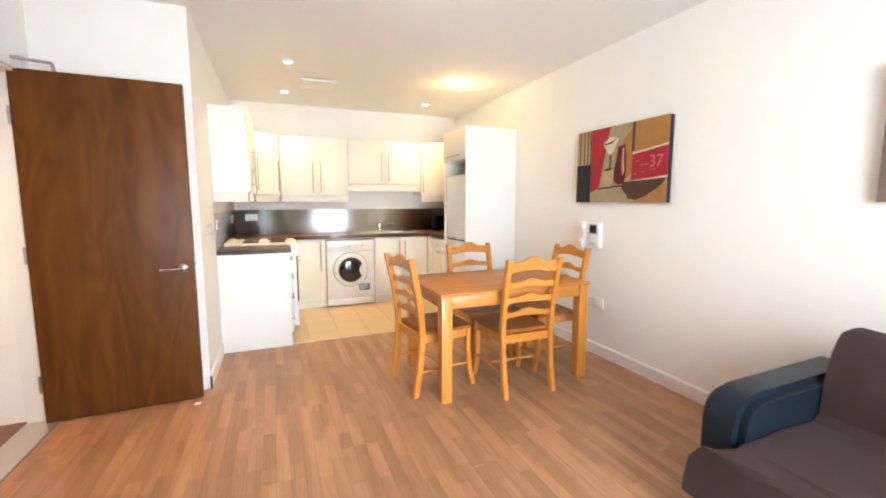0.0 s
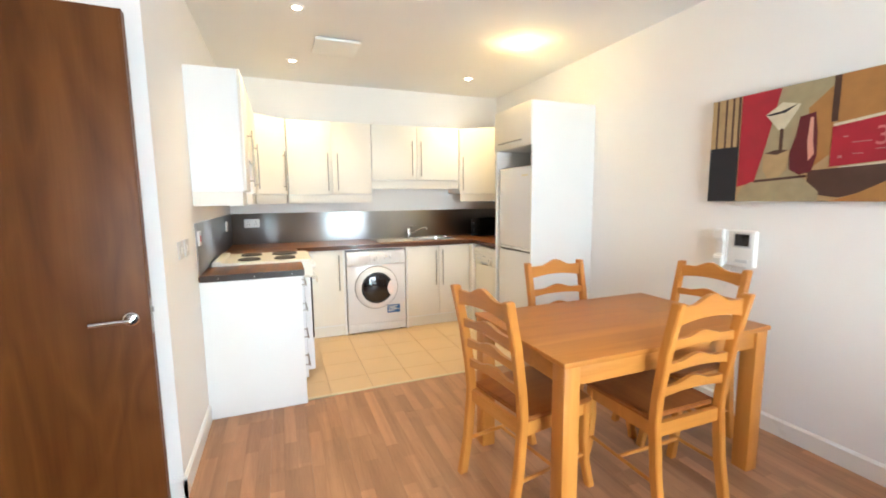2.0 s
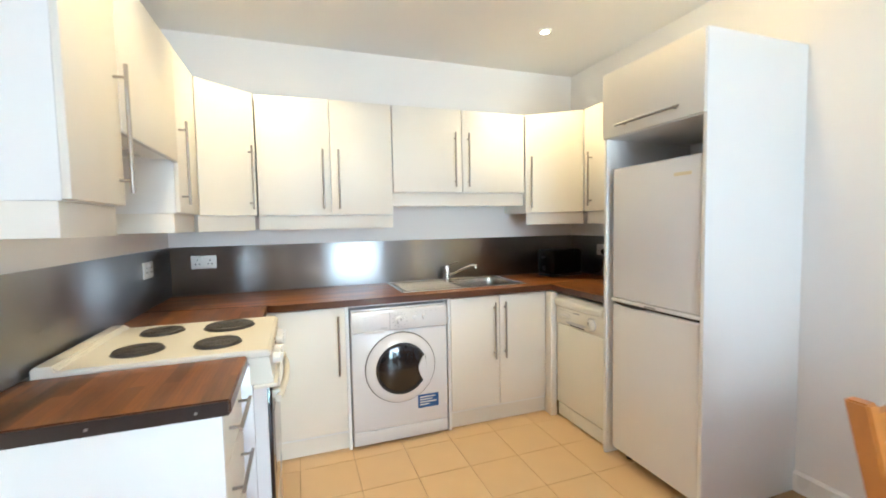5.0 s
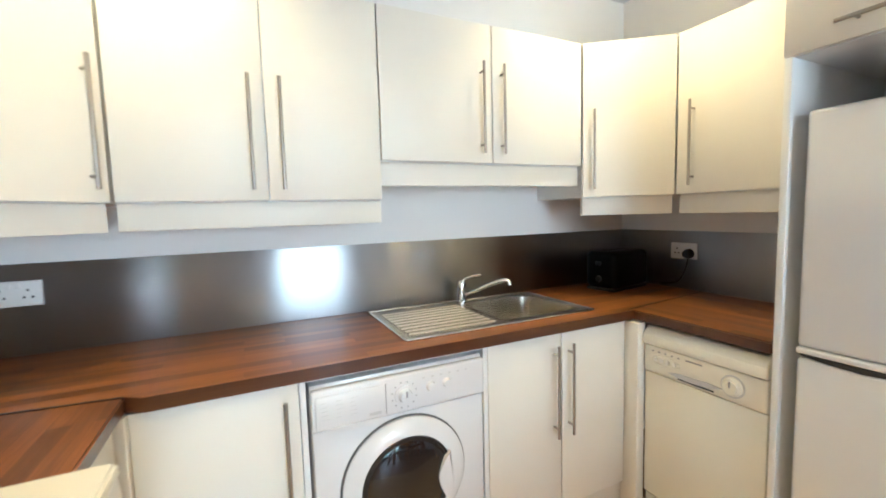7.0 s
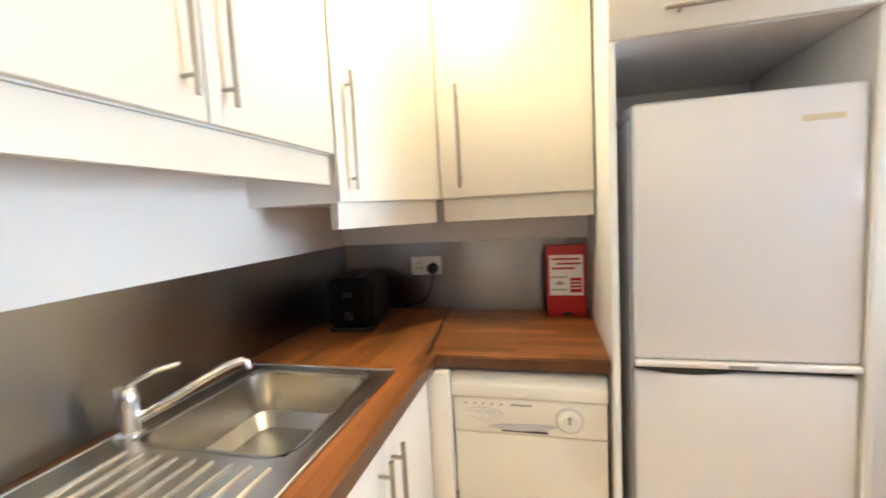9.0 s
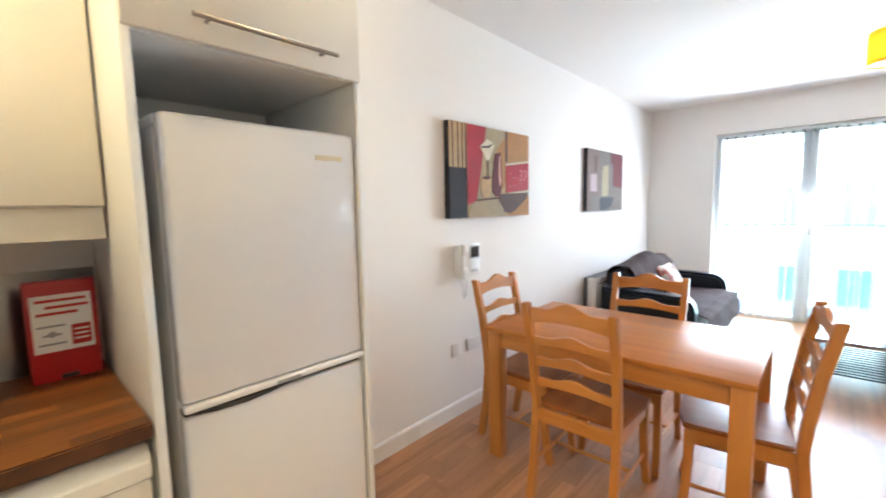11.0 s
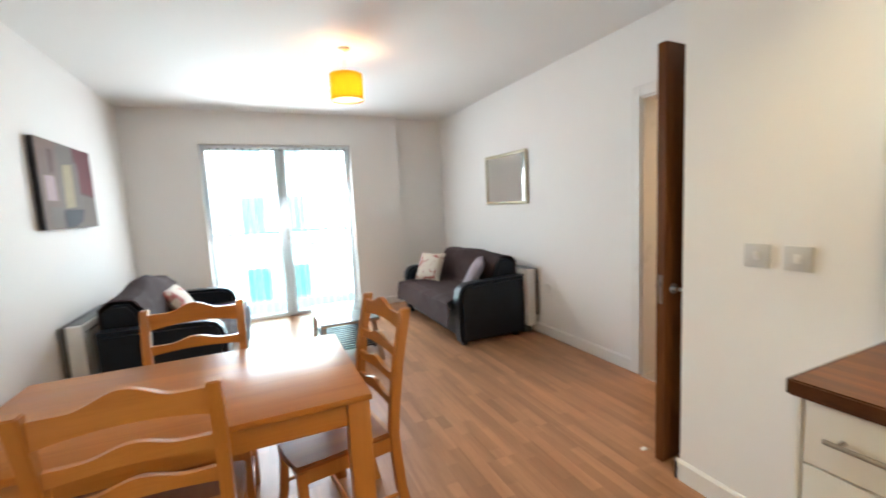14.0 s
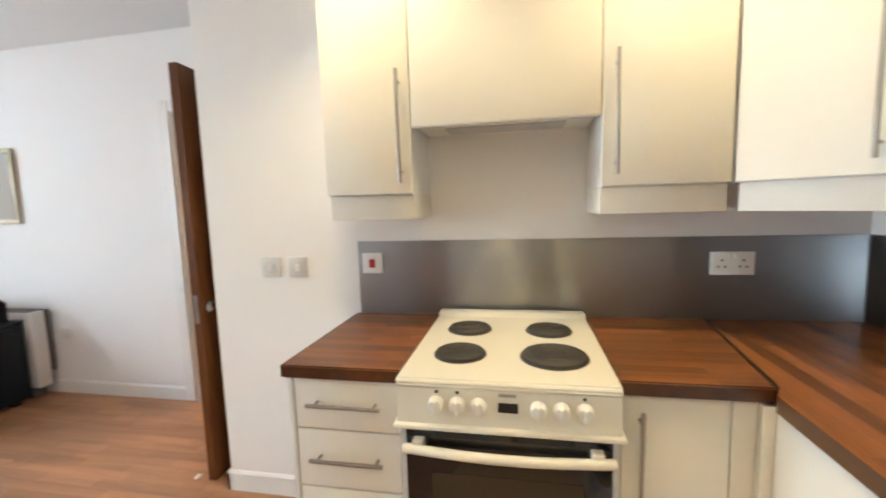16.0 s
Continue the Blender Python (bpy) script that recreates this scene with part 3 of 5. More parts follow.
corner_upper((UL, 5.91), (0.612, UF), [(0.612, YB), (XK, YB), (XK, 5.91)], 0.87, "cream slanted corner wall cabinet by the cooker")
u = upper((1.03, 6.3, CZ), "cream two-door wall cabinet")
part("body", box(0.616, 1.438, UF + 0.019, YB, UZ0, UZ1), CARCASS, u)
d = front(u, (0.618, 1.041, UF, UF + 0.018, UZ0 + 0.003, UZ1))
bar_handle(d, (0.997, UF, 1.45), (0.997, UF, 1.82), (0, -1, 0))
d = front(u, (1.045, 1.438, UF, UF + 0.018, UZ0 + 0.003, UZ1))
bar_handle(d, (1.092, UF, 1.45), (1.092, UF, 1.82), (0, -1, 0))
part("pelmet", box(0.616, 1.44, UF + 0.026, UF + 0.044, CZ, UZ0 - 0.001, bevel=0.002), CAB, u)
part("pelmet", box(1.422, 1.44, UF + 0.046, YB, CZ, UZ0 - 0.001), CAB, u)
u = upper((1.94, 6.3, 1.47), "short cream two-door wall cabinet above the sink")
part("body", box(1.443, 2.434, UF + 0.019, YB, 1.56, UZ1), CARCASS, u)
d = front(u, (1.444, 1.936, UF, UF + 0.018, 1.563, UZ1))
bar_handle(d, (1.882, UF, 1.6), (1.882, UF, 1.97), (0, -1, 0))
d = front(u, (1.940, 2.434, UF, UF + 0.018, 1.563, UZ1))
bar_handle(d, (1.982, UF, 1.6), (1.982, UF, 1.97), (0, -1, 0))
part("pelmet", box(1.443, 2.436, UF + 0.024, UF + 0.042, 1.468, 1.559, bevel=0.002), CAB, u)
corner_upper((2.44, UF), (URX, 5.892), [(XR, 5.892), (XR, YB), (2.44, YB)], 0.13, "cream slanted corner wall cabinet beside the sink")
u = upper((2.93, 5.6, CZ), "cream wall cabinet beside the tall unit")
part("body", box(URX + 0.019, XR, 5.34, 5.886, UZ0, UZ1), CARCASS, u)
d = front(u, (URX, URX + 0.018, 5.34, 5.887, UZ0 + 0.003, UZ1))
bar_handle(d, (URX, 5.81, 1.45), (URX, 5.81, 1.82), (-1, 0, 0))
part("pelmet", box(URX + 0.026, URX + 0.044, 5.34, 5.887, CZ, UZ0 - 0.001, bevel=0.002), CAB, u)

# tall unit and fridge
u = thing("tall_unit", (2.78, 5.02, 0), "tall white housing around the fridge freezer", "cabinet")
part("side_panel", box(2.468, XR, 4.716, 4.734, 0, 2.14, bevel=0.001), CARCASS, u)
part("side_panel", box(2.468, XR, 5.312, 5.332, 0, 2.14, bevel=0.001), CARCASS, u)
part("top_box", box(2.478, XR, 4.74, 5.31, 1.79, 2.138), CARCASS, u)
part("back_panel", box(XR - 0.012, XR, 4.74, 5.31, 0.0, 1.788), CARCASS, u)
d = front(u, (2.455, 2.474, 4.72, 5.33, 1.792, 2.138))
bar_handle(d, (2.455, 4.82, 1.84), (2.455, 5.20, 1.84), (-1, 0, 0))
f = thing("fridge_freezer", (2.77, 5.02, 0), "white upright fridge freezer with two doors", "fridge")
part("body", box(2.535, 3.06, 4.740, 5.272, 0.04, 1.60, bevel=0.006), APPL, f)
part("top", box(2.532, 3.06, 4.739, 5.273, 1.602, 1.630, bevel=0.008), APPL, f)
d = part("fridge_door", box(2.475, 2.53, 4.740, 5.272, 0.918, 1.626, bevel=0.012, seg=3), APPL, f)
part("badge", box(2.473, 2.4752, 4.79, 4.88, 1.54, 1.555), BRASSY, d, "small gilt brand plate")
part("handle_lip", box(2.466, 2.50, 4.740, 5.272, 0.898, 0.917, bevel=0.006), APPL, d, "curved white door lip")
d = part("freezer_door", box(2.475, 2.53, 4.740, 5.272, 0.06, 0.883, bevel=0.012, seg=3), APPL, f)
part("badge", box(2.4645, 2.4665, 4.97, 5.04, 0.902, 0.911), PRINT, d)
# dark pieces put the shade between doors and in the finger grip into colour
part("door_gap", box(2.492, 2.528, 4.745, 5.267, 0.884, 0.8975), RUBBER, f, "dark gap between the doors")
b = prism(bmesh.new(), [(5.268, 0.893), (5.20, 0.882), (5.12, 0.878), (5.05, 0.884), (5.0, 0.893)], "x", 2.4742, 2.49)
part("grip", b, RUBBER, f, "dark curved patch for the shade in the finger grip")
for x in (2.56, 3.0):
    for y in (4.8, 5.22):
        part("foot", cyl(bmesh.new(), (x, y, 0), (x, y, 0.04), 0.02), RUBBER, f)

# washing machine
def washing_machine(x0, x1, y, label):
    w = thing("washing_machine", ((x0 + x1) / 2, y + 0.28, 0), label, "washing machine")
    xc = (x0 + x1) / 2
    part("body", box(x0, x1, y + 0.012, y + 0.54, 0.012, 0.845, bevel=0.006), APPL, w)
    part("front_panel", box(x0 + 0.002, x1 - 0.002, y, y + 0.012, 0.10, 0.70, bevel=0.005), APPL, w)
    part("kick_panel", box(x0 + 0.004, x1 - 0.004, y + 0.002, y + 0.012, 0.015, 0.096, bevel=0.004), APPL, w)
    cp = part("control_panel", box(x0 + 0.001, x1 - 0.001, y - 0.012, y + 0.012, 0.705, 0.835, bevel=0.008, seg=3), APPL, w)
    dr = part("detergent_drawer", box(x0 + 0.012, x0 + 0.23, y - 0.017, y - 0.011, 0.712, 0.815, bevel=0.004), APPL, cp)
    part("drawer_pull", prism(bmesh.new(), [(x0 + 0.04, 0.713), (x0 + 0.09, 0.695), (x0 + 0.19, 0.695), (x0 + 0.225, 0.713)], "y", y - 0.02, y - 0.005), APPL, dr)
    part("drawer_badge", box(x0 + 0.175, x0 + 0.215, y - 0.0176, y - 0.0165, 0.722, 0.732), APPLGREY, dr)
    k = part("programme_dial", lathe(bmesh.new(), [(0.034, 0), (0.034, -0.006), (0.024, -0.008), (0.02, -0.026), (0.0, -0.027)], (xc - 0.005, y - 0.012, 0.765), "y"), APPL, cp)
    part("pointer", box(xc - 0.008, xc - 0.003, y - 0.0405, y - 0.0385, 0.765, 0.785), PRINT, k)
    for i, xx in enumerate((xc + 0.09, xc + 0.15)):
        part("knob", lathe(bmesh.new(), [(0.017, 0), (0.014, -0.014), (0.0, -0.015)], (xx, y - 0.012, 0.775), "y", 20), APPL, cp)
    for i in range(5):
        for j in range(3):
            xx = x0 + 0.028 + j * 0.044
            ww = (0.026, 0.017, 0.022, 0.013, 0.02)[(i * 2 + j) % 5]
            part("print_mark", box(xx, xx + ww, y - 0.0176, y - 0.0168, 0.742 + i * 0.013, 0.7436 + i * 0.013), APPLGREY, dr)
    part("drawer_gap", box(x0 + 0.2305, x0 + 0.2335, y - 0.0126, y - 0.0112, 0.714, 0.815), PRINT, cp)
    for i in range(12):
        a = radians(15 + 30 * i)
        px, pz = xc - 0.005 + 0.043 * math.cos(a), 0.765 + 0.043 * math.sin(a)
        part("dial_tick", box(px - 0.002, px + 0.002, y - 0.0132, y - 0.0118, pz - 0.002, pz + 0.002), PRINT, cp)
    for i in range(6):
        xx = xc + 0.06 + i * 0.032
        part("print_mark", box(xx, xx + 0.010, y - 0.0132, y - 0.0118, 0.806, 0.810), APPLGREY, cp)
    c = (xc - 0.005, y, 0.47)
    ring = part("door_ring", lathe(bmesh.new(), [(0.215, 0.004), (0.215, -0.012), (0.19, -0.03), (0.16, -0.034), (0.155, -0.02), (0.155, 0.004)], c, "y", 48), APPL, w)
    # thin dark ring: the shadow gap round the door, put into colour
    part("door_seal", lathe(bmesh.new(), [(0.221, 0.003), (0.221, -0.004), (0.2155, -0.005), (0.2155, 0.003)], c, "y", 48), HEATGREY, ring, "dark ring for the shadow gap round the door")
    part("door_glass", lathe(bmesh.new(), [(0.154, -0.012), (0.14, -0.03), (0.10, -0.042), (0.0, -0.046)], c, "y", 40), DARKGLASS, ring, "dark bulging glass door")
    part("door_rim", lathe(bmesh.new(), [(0.159, -0.030), (0.157, -0.036), (0.150, -0.036), (0.148, -0.028)], c, "y", 48), BLACK, ring, "black rim")
    left = [(c[0] + 0.102 + 0.034 * abs(k / 8) ** 1.6 + 0.010 * k / 8, c[2] + 0.078 * k / 8) for k in range(-8, 9)]
    right = [(c[0] + 0.160 * math.cos(a * 0.068), c[2] + 0.160 * math.sin(a * 0.068)) for a in range(7, -8, -1)]
    b = prism(bmesh.new(), left + right, "y", y - 0.048, y - 0.030)
    part("door_latch", b, APPL, ring, "smooth white grip in the door ring")
    st = part("sticker", box(xc + 0.10, xc + 0.235, y - 0.0012, y, 0.19, 0.275), mat("blue_label", (0.02, 0.10, 0.30), 0.4), w, "small blue energy sticker")
    for i, ww in enumerate((0.10, 0.08, 0.11, 0.06)):
        part("text_line", box(xc + 0.112, xc + 0.112 + ww, y - 0.002, y - 0.0011, 0.255 - i * 0.016, 0.262 - i * 0.016), PLASTICW, st)
    for xx in (x0 + 0.05, x1 - 0.05):
        part("foot", cyl(bmesh.new(), (xx, y + 0.05, 0), (xx, y + 0.05, 0.02), 0.018), RUBBER, w)
    return w


r = solid("worktop_rail", box(1.098, 1.714, FB - 0.004, FB + 0.012, 0.860, WT0 - 0.001), CARCASS, "thin white rail under the worktop edge", "rail")
washing_machine(1.105, 1.705, 5.872, "white front-loading washing machine under the worktop")

# dishwasher
d0, d1 = 5.345, 5.816
w = thing("dishwasher", (2.78, 5.57, 0), "slim ivory dishwasher under the worktop", "dishwasher")
part("body", box(2.515, 3.05, d0, d1, 0.02, 0.845, bevel=0.004), DISHW, w)
b = prism(bmesh.new(), [(2.5145, 0.779), (2.472, 0.779), (2.470, 0.812), (2.474, 0.824), (2.502, 0.850), (2.5145, 0.852)], "y", d0, d1)
bmesh.ops.bevel(b, geom=list(b.edges), offset=0.003, segments=2, affect="EDGES")
part("lid", b, DISHW, w)
part("door", box(2.488, 2.514, d0 + 0.002, d1 - 0.002, 0.11, 0.655, bevel=0.004), DISHW, w)
cp = part("control_panel", box(2.482, 2.514, d0 + 0.001, d1 - 0.001, 0.659, 0.775, bevel=0.006), DISHW, w)
b = lathe(bmesh.new(), [(0.052, 0.0), (0.049, -0.004), (0.043, -0.005), (0.040, 0.0)], (0, 0, 0), "x", 32, caps=False)
bmesh.ops.scale(b, vec=(1, 1.25, 0.42), verts=b.verts)
bmesh.ops.translate(b, vec=(2.482, 5.718, 0.722), verts=b.verts)
part("button_surround", b, DISHW, cp)
part("dial_ring", lathe(bmesh.new(), [(0.041, 0.0), (0.041, -0.002), (0.0, -0.0021)], (2.482, 5.455, 0.716), "x"), APPLGREY, cp)
part("dial", lathe(bmesh.new(), [(0.036, 0.0), (0.034, -0.008), (0.026, -0.012), (0.024, -0.022), (0.0, -0.023)], (2.482, 5.455, 0.716), "x"), DISHW, cp)
part("handle", prism(bmesh.new(), [(5.49, 0.694), (5.53, 0.680), (5.60, 0.674), (5.66, 0.676), (5.70, 0.684), (5.66, 0.692), (5.60, 0.694), (5.54, 0.698)], "x", 2.476, 2.486), APPLGREY, cp, "recessed grip edge")
part("dial_mark", box(2.4565, 2.459, 5.452, 5.458, 0.716, 0.739), PRINT, cp)
part("grip_shadow_slot", box(2.4805, 2.4815, 5.52, 5.66, 0.668, 0.675), RUBBER, cp)
b = bmesh.new()
for i in range(4):
    lathe(b, [(0.009, 0), (0.008, -0.006), (0.0, -0.007)], (2.482, 5.76 - i * 0.028, 0.722), "x", 14)
part("buttons", b, PLASTICW, cp)
b = bmesh.new()
bx(b, 2.4812, 2.4822, 5.565, 5.63, 0.752, 0.758)
for i in range(5):
    bx(b, 2.4812, 2.4822, 5.768 - i * 0.028, 5.776 - i * 0.028, 0.752, 0.757)
part("printing", b, PRINT, cp)
part("kick_panel", box(2.502, 2.514, d0 + 0.002, d1 - 0.002, 0.012, 0.096, bevel=0.002), DISHW, w)
part("kick_gap", box(2.508, 2.5145, d0 + 0.003, d1 - 0.003, 0.097, 0.109), RUBBER, w, "dark gap above the kick panel")

# cooker
CK0, CK1 = 4.952, 5.523
ck = thing("cooker", (0.4, 5.237, 0), "white freestanding electric cooker with four hotplates", "cooker")
part("body", box(XK + 0.02, 0.668, CK0 + 0.004, CK1 - 0.004, 0.02, 0.872, bevel=0.003), APPL, ck)
b = prism(bmesh.new(), [(XK + 0.02, 0.873), (0.66, 0.873), (0.66, 0.897), (0.728, 0.897), (0.732, 0.908), (0.724, 0.921), (0.70, 0.923), (XK + 0.08, 0.925), (XK + 0.075, 0.94), (XK + 0.02, 0.94)], "y", CK0, CK1)
bmesh.ops.bevel(b, geom=list(b.edges), offset=0.005, segments=2, affect="EDGES")
hob = part("hob", b, COOKW, ck, "cream white enamel hob top")
for x, y, r in ((0.30, 5.10, 0.073), (0.30, 5.375, 0.073), (0.545, 5.10, 0.073), (0.545, 5.375, 0.092)):
    hp = part("hotplate", lathe(bmesh.new(), [(r + 0.006, 0.0), (r + 0.006, 0.004), (r, 0.005), (r, 0.012), (r * 0.97, 0.014)] + [(r * q, z) for q0 in (0.86, 0.72, 0.58, 0.44) for q, z in ((q0 + 0.04, 0.014), (q0 + 0.025, 0.0128), (q0, 0.0128), (q0 - 0.015, 0.014))] + [(r * 0.35, 0.014), (r * 0.33, 0.012), (0, 0.012)], (x, y, 0.921), "z", 40), HOTPLATE, hob, "dark cast iron hotplate")
b = prism(bmesh.new(), [(0.6605, 0.803), (0.735, 0.803), (0.724, 0.896), (0.6605, 0.896)], "y", CK0 + 0.003, CK1 - 0.003)
cp = part("control_panel", b, COOKW, ck)
def on_panel(y0, y1, z0, z1, out=0.0015):
    """A flat piece lying on the slanting control panel."""
    def xs(z):
        return 0.735 - (z - 0.803) * 0.011 / 0.093
    b = bmesh.new()
    prism(b, [(xs(z0), z0), (xs(z0) + out, z0), (xs(z1) + out, z1), (xs(z1), z1)], "y", y0, y1)
    return b
for y in (5.062, 5.117, 5.172, 5.322, 5.378, 5.434):
    k = part("knob", lathe(bmesh.new(), [(0.021, 0.0), (0.020, 0.004), (0.019, 0.018), (0.016, 0.024), (0.0, 0.026)], (0.729, y, 0.858), "x", 26), PLASTICW, cp, "white round control knob")
    part("grip", box(0.752, 0.764, y - 0.004, y + 0.004, 0.841, 0.875, bevel=0.003), PLASTICW, k)
part("clock", on_panel(5.222, 5.272, 0.843, 0.867, 0.002), BLACK, cp, "small black clock display")
part("badge", on_panel(5.224, 5.268, 0.882, 0.889), PRINT, cp)
for y in (5.062, 5.117, 5.434):
    part("indicator", on_panel(y - 0.004, y + 0.004, 0.884, 0.891), BLACK, cp)
part("trim", box(0.67, 0.748, CK0 - 0.006, CK1 + 0.006, 0.789, 0.802, bevel=0.004), COOKW, ck)
od = part("oven_door", box(0.67, 0.725, CK0 + 0.02, CK1 - 0.02, 0.32, 0.786, bevel=0.005), DARKGLASS, ck, "black glass oven door")
part("window", box(0.7251, 0.7265, CK0 + 0.09, CK1 - 0.09, 0.43, 0.66), mat("smoked_window", (0.03, 0.022, 0.018), 0.05, var=0.1, bump=0), od)
b = bmesh.new()
N = 12
pts = [(0.748 + 0.02 * math.sin(math.pi * i / N), CK0 + 0.02 + (CK1 - CK0 - 0.04) * i / N, 0.738) for i in range(N + 1)]
oh = part("oven_handle", tube(b, pts, 0.013, 12), COOKW, od, "curved white bar handle")
for y in (CK0 + 0.06, CK1 - 0.06):
    part("handle_foot", box(0.7255, 0.755, y - 0.015, y + 0.015, 0.731, 0.761, bevel=0.003), COOKW, oh)
part("oven_side", box(0.669, 0.712, CK0 + 0.004, CK0 + 0.018, 0.1, 0.787), APPL, ck)
part("oven_side", box(0.669, 0.712, CK1 - 0.018, CK1 - 0.004, 0.1, 0.787), APPL, ck)
part("lower_door", box(0.67, 0.72, CK0 + 0.02, CK1 - 0.02, 0.07, 0.31, bevel=0.006), APPL, ck)

# sink and tap
sk = thing("sink", (1.85, 6.19, WT1), "stainless steel inset sink with drainer", "sink")
K0, K1, J0, J1 = 1.445, 2.323, 5.945, 6.432
b = bmesh.new()
Z = WT1 + 0.006
for x0, x1, y0, y1 in ((K0, SX0, J0, J1), (SX1, K1, J0, J1), (SX0, SX1, J0, SY0), (SX0, SX1, SY1, J1)):
    bx(b, x0, x1, y0, y1, WT1 + 0.0005, Z)
bmesh.ops.remove_doubles(b, verts=b.verts, dist=0.0004)
part("rim", b, SINKM, sk)
b = bmesh.new()
def ring_at(x0, x1, y0, y1, z, r, k=6):
    out = []
    for cx, cy, a0 in ((x1 - r, y1 - r, 0), (x0 + r, y1 - r, 90), (x0 + r, y0 + r, 180), (x1 - r, y0 + r, 270)):
        for i in range(k + 1):
            a = radians(a0 + 90 * i / k)
            out.append(b.verts.new((cx + r * math.cos(a), cy + r * math.sin(a), z)))
    return out
rings = [ring_at(SX0 - 0.012, SX1 + 0.012, SY0 - 0.012, SY1 + 0.012, Z + 0.001, 0.06), ring_at(SX0 + 0.004, SX1 - 0.004, SY0 + 0.004, SY1 - 0.004, Z - 0.006, 0.055), ring_at(SX0 + 0.012, SX1 - 0.012, SY0 + 0.012, SY1 - 0.012, Z - 0.12, 0.055), ring_at(SX0 + 0.045, SX1 - 0.045, SY0 + 0.045, SY1 - 0.045, Z - 0.155, 0.04)]
for r0, r1 in zip(rings, rings[1:]):
    for i in range(len(r0)):
        b.faces.new((r0[i], r0[(i + 1) % len(r0)], r1[(i + 1) % len(r0)], r1[i]))
b.faces.new(rings[-1])
bmesh.ops.recalc_face_normals(b, faces=b.faces)
bmesh.ops.reverse_faces(b, faces=b.faces)
bowl = part("bowl", b, SINKM, sk, "deep steel bowl")
part("drain", lathe(bmesh.new(), [(0.04, 0), (0.04, 0.004), (0.03, 0.005), (0.028, 0.002), (0, 0.002)], (2.05, 6.17, Z - 0.155)), CHROME, bowl)
for i in range(9):
    y = 6.005 + i * 0.042
    part("drainer_rib", cyl(bmesh.new(), (1.475, y, Z - 0.0005), (1.845, y, Z - 0.0005), 0.006, 8), SINKM, sk)
b = bmesh.new()
for p, q in (((K0, J0), (K1, J0)), ((K1, J0), (K1, J1)), ((K1, J1), (K0, J1)), ((K0, J1), (K0, J0))):
    cyl(b, (*p, Z - 0.001), (*q, Z - 0.001), 0.0042, 8)
part("rolled_edge", b, CHROME, sk, "bright rolled outer edge")
TY = 6.400
tp = thing("mixer_tap", (1.905, TY, Z), "chrome mixer tap with a slanting spout", "tap")
part("body", lathe(bmesh.new(), [(0.029, 0), (0.029, 0.006), (0.023, 0.012), (0.023, 0.070), (0.0255, 0.073), (0.0255, 0.098), (0.019, 0.108), (0, 0.111)], (1.905, TY, Z), "z", 28), CHROME, tp)
b = bmesh.new()
pts = [(1.905, TY, Z + 0.028), (1.945, TY - 0.06, Z + 0.058), (1.99, TY - 0.11, Z + 0.090), (2.035, TY - 0.15, Z + 0.113), (2.058, TY - 0.17, Z + 0.117), (2.066, TY - 0.177, Z + 0.110), (2.068, TY - 0.179, Z + 0.094)]
tube(b, pts, 0.010, 12)
part("spout", b, CHROME, tp)
b = bmesh.new()
tube(b, [(1.905, TY, Z + 0.104), (1.918, TY - 0.018, Z + 0.118), (1.94, TY - 0.045, Z + 0.132), (1.972, TY - 0.08, Z + 0.140)], 0.006, 10)
part("lever", b, CHROME, tp)

# sockets and switches
def socket(c, normal, along, label, sub=True):
    t = plate("double_socket", c, normal, 0.146, 0.086, label, "socket")
    x, y, z = c
    for s in (-1, 1):
        bb = bmesh.new()
        if normal == "-y":
            for dx, dz in ((0, 0.012), (-0.011, -0.012), (0.011, -0.012)):
                bx(bb, x + s * 0.036 + dx - 0.003, x + s * 0.036 + dx + 0.003, y - 0.0098, y - 0.0088, z + dz - 0.004, z + dz + 0.004)
            rb = box(x + s * 0.012 - 0.007, x + s * 0.012 + 0.007, y - 0.0125, y - 0.0085, z + 0.018, z + 0.036, bevel=0.001)
        else:
            k = 1 if normal == "+x" else -1
            xa = sorted((x + k * 0.0088, x + k * 0.0098))
            for dy, dz in ((0, 0.012), (-0.011, -0.012), (0.011, -0.012)):
                bx(bb, xa[0], xa[1], y + s * 0.036 + dy - 0.003, y + s * 0.036 + dy + 0.003, z + dz - 0.004, z + dz + 0.004)
            xa = sorted((x + k * 0.0085, x + k * 0.0125))
            rb = box(xa[0], xa[1], y + s * 0.012 - 0.007, y + s * 0.012 + 0.007, z + 0.018, z + 0.036, bevel=0.001)
        part("pin_holes", bb, BLACK, t)
        part("rocker", rb, PLASTICW, t)
    return t


socket((0.25, YB - 0.006, 1.125), "-y", "x", "white double socket on the steel splashback")
socket((XK + 0.006, 6.045, 1.125), "+x", "y", "white double socket beside the cooker")
socket((XR - 0.006, 6.06, 1.118), "-x", "y", "white double socket with a black plug")
pl = thing("plug", (XR - 0.03, 6.025, 1.10), "black plug with a drooping cable", "plug")
part("plug_body", lathe(bmesh.new(), [(0.026, 0), (0.026, -0.02), (0.02, -0.034), (0, -0.036)], (XR - 0.0155, 6.025, 1.105), "x", 20), BLACK, pl)
b = bmesh.new()
pts = [Vector((XR - 0.035 + 0.0 * i, 6.02 + 0.16 * (i / 14) ** 1.6, 1.09 - 0.15 * math.sin(math.pi / 2 * min(1, i / 10)) - 0.014 * max(0, i - 10) / 4)) for i in range(15)]
tube(b, pts, 0.0035, 8)
part("cable", b, BLACK, pl)
t = plate("cooker_switch", (XK + 0.006, 4.655, 1.131), "+x", 0.09, 0.088, "white cooker switch with a red rocker", "switch")
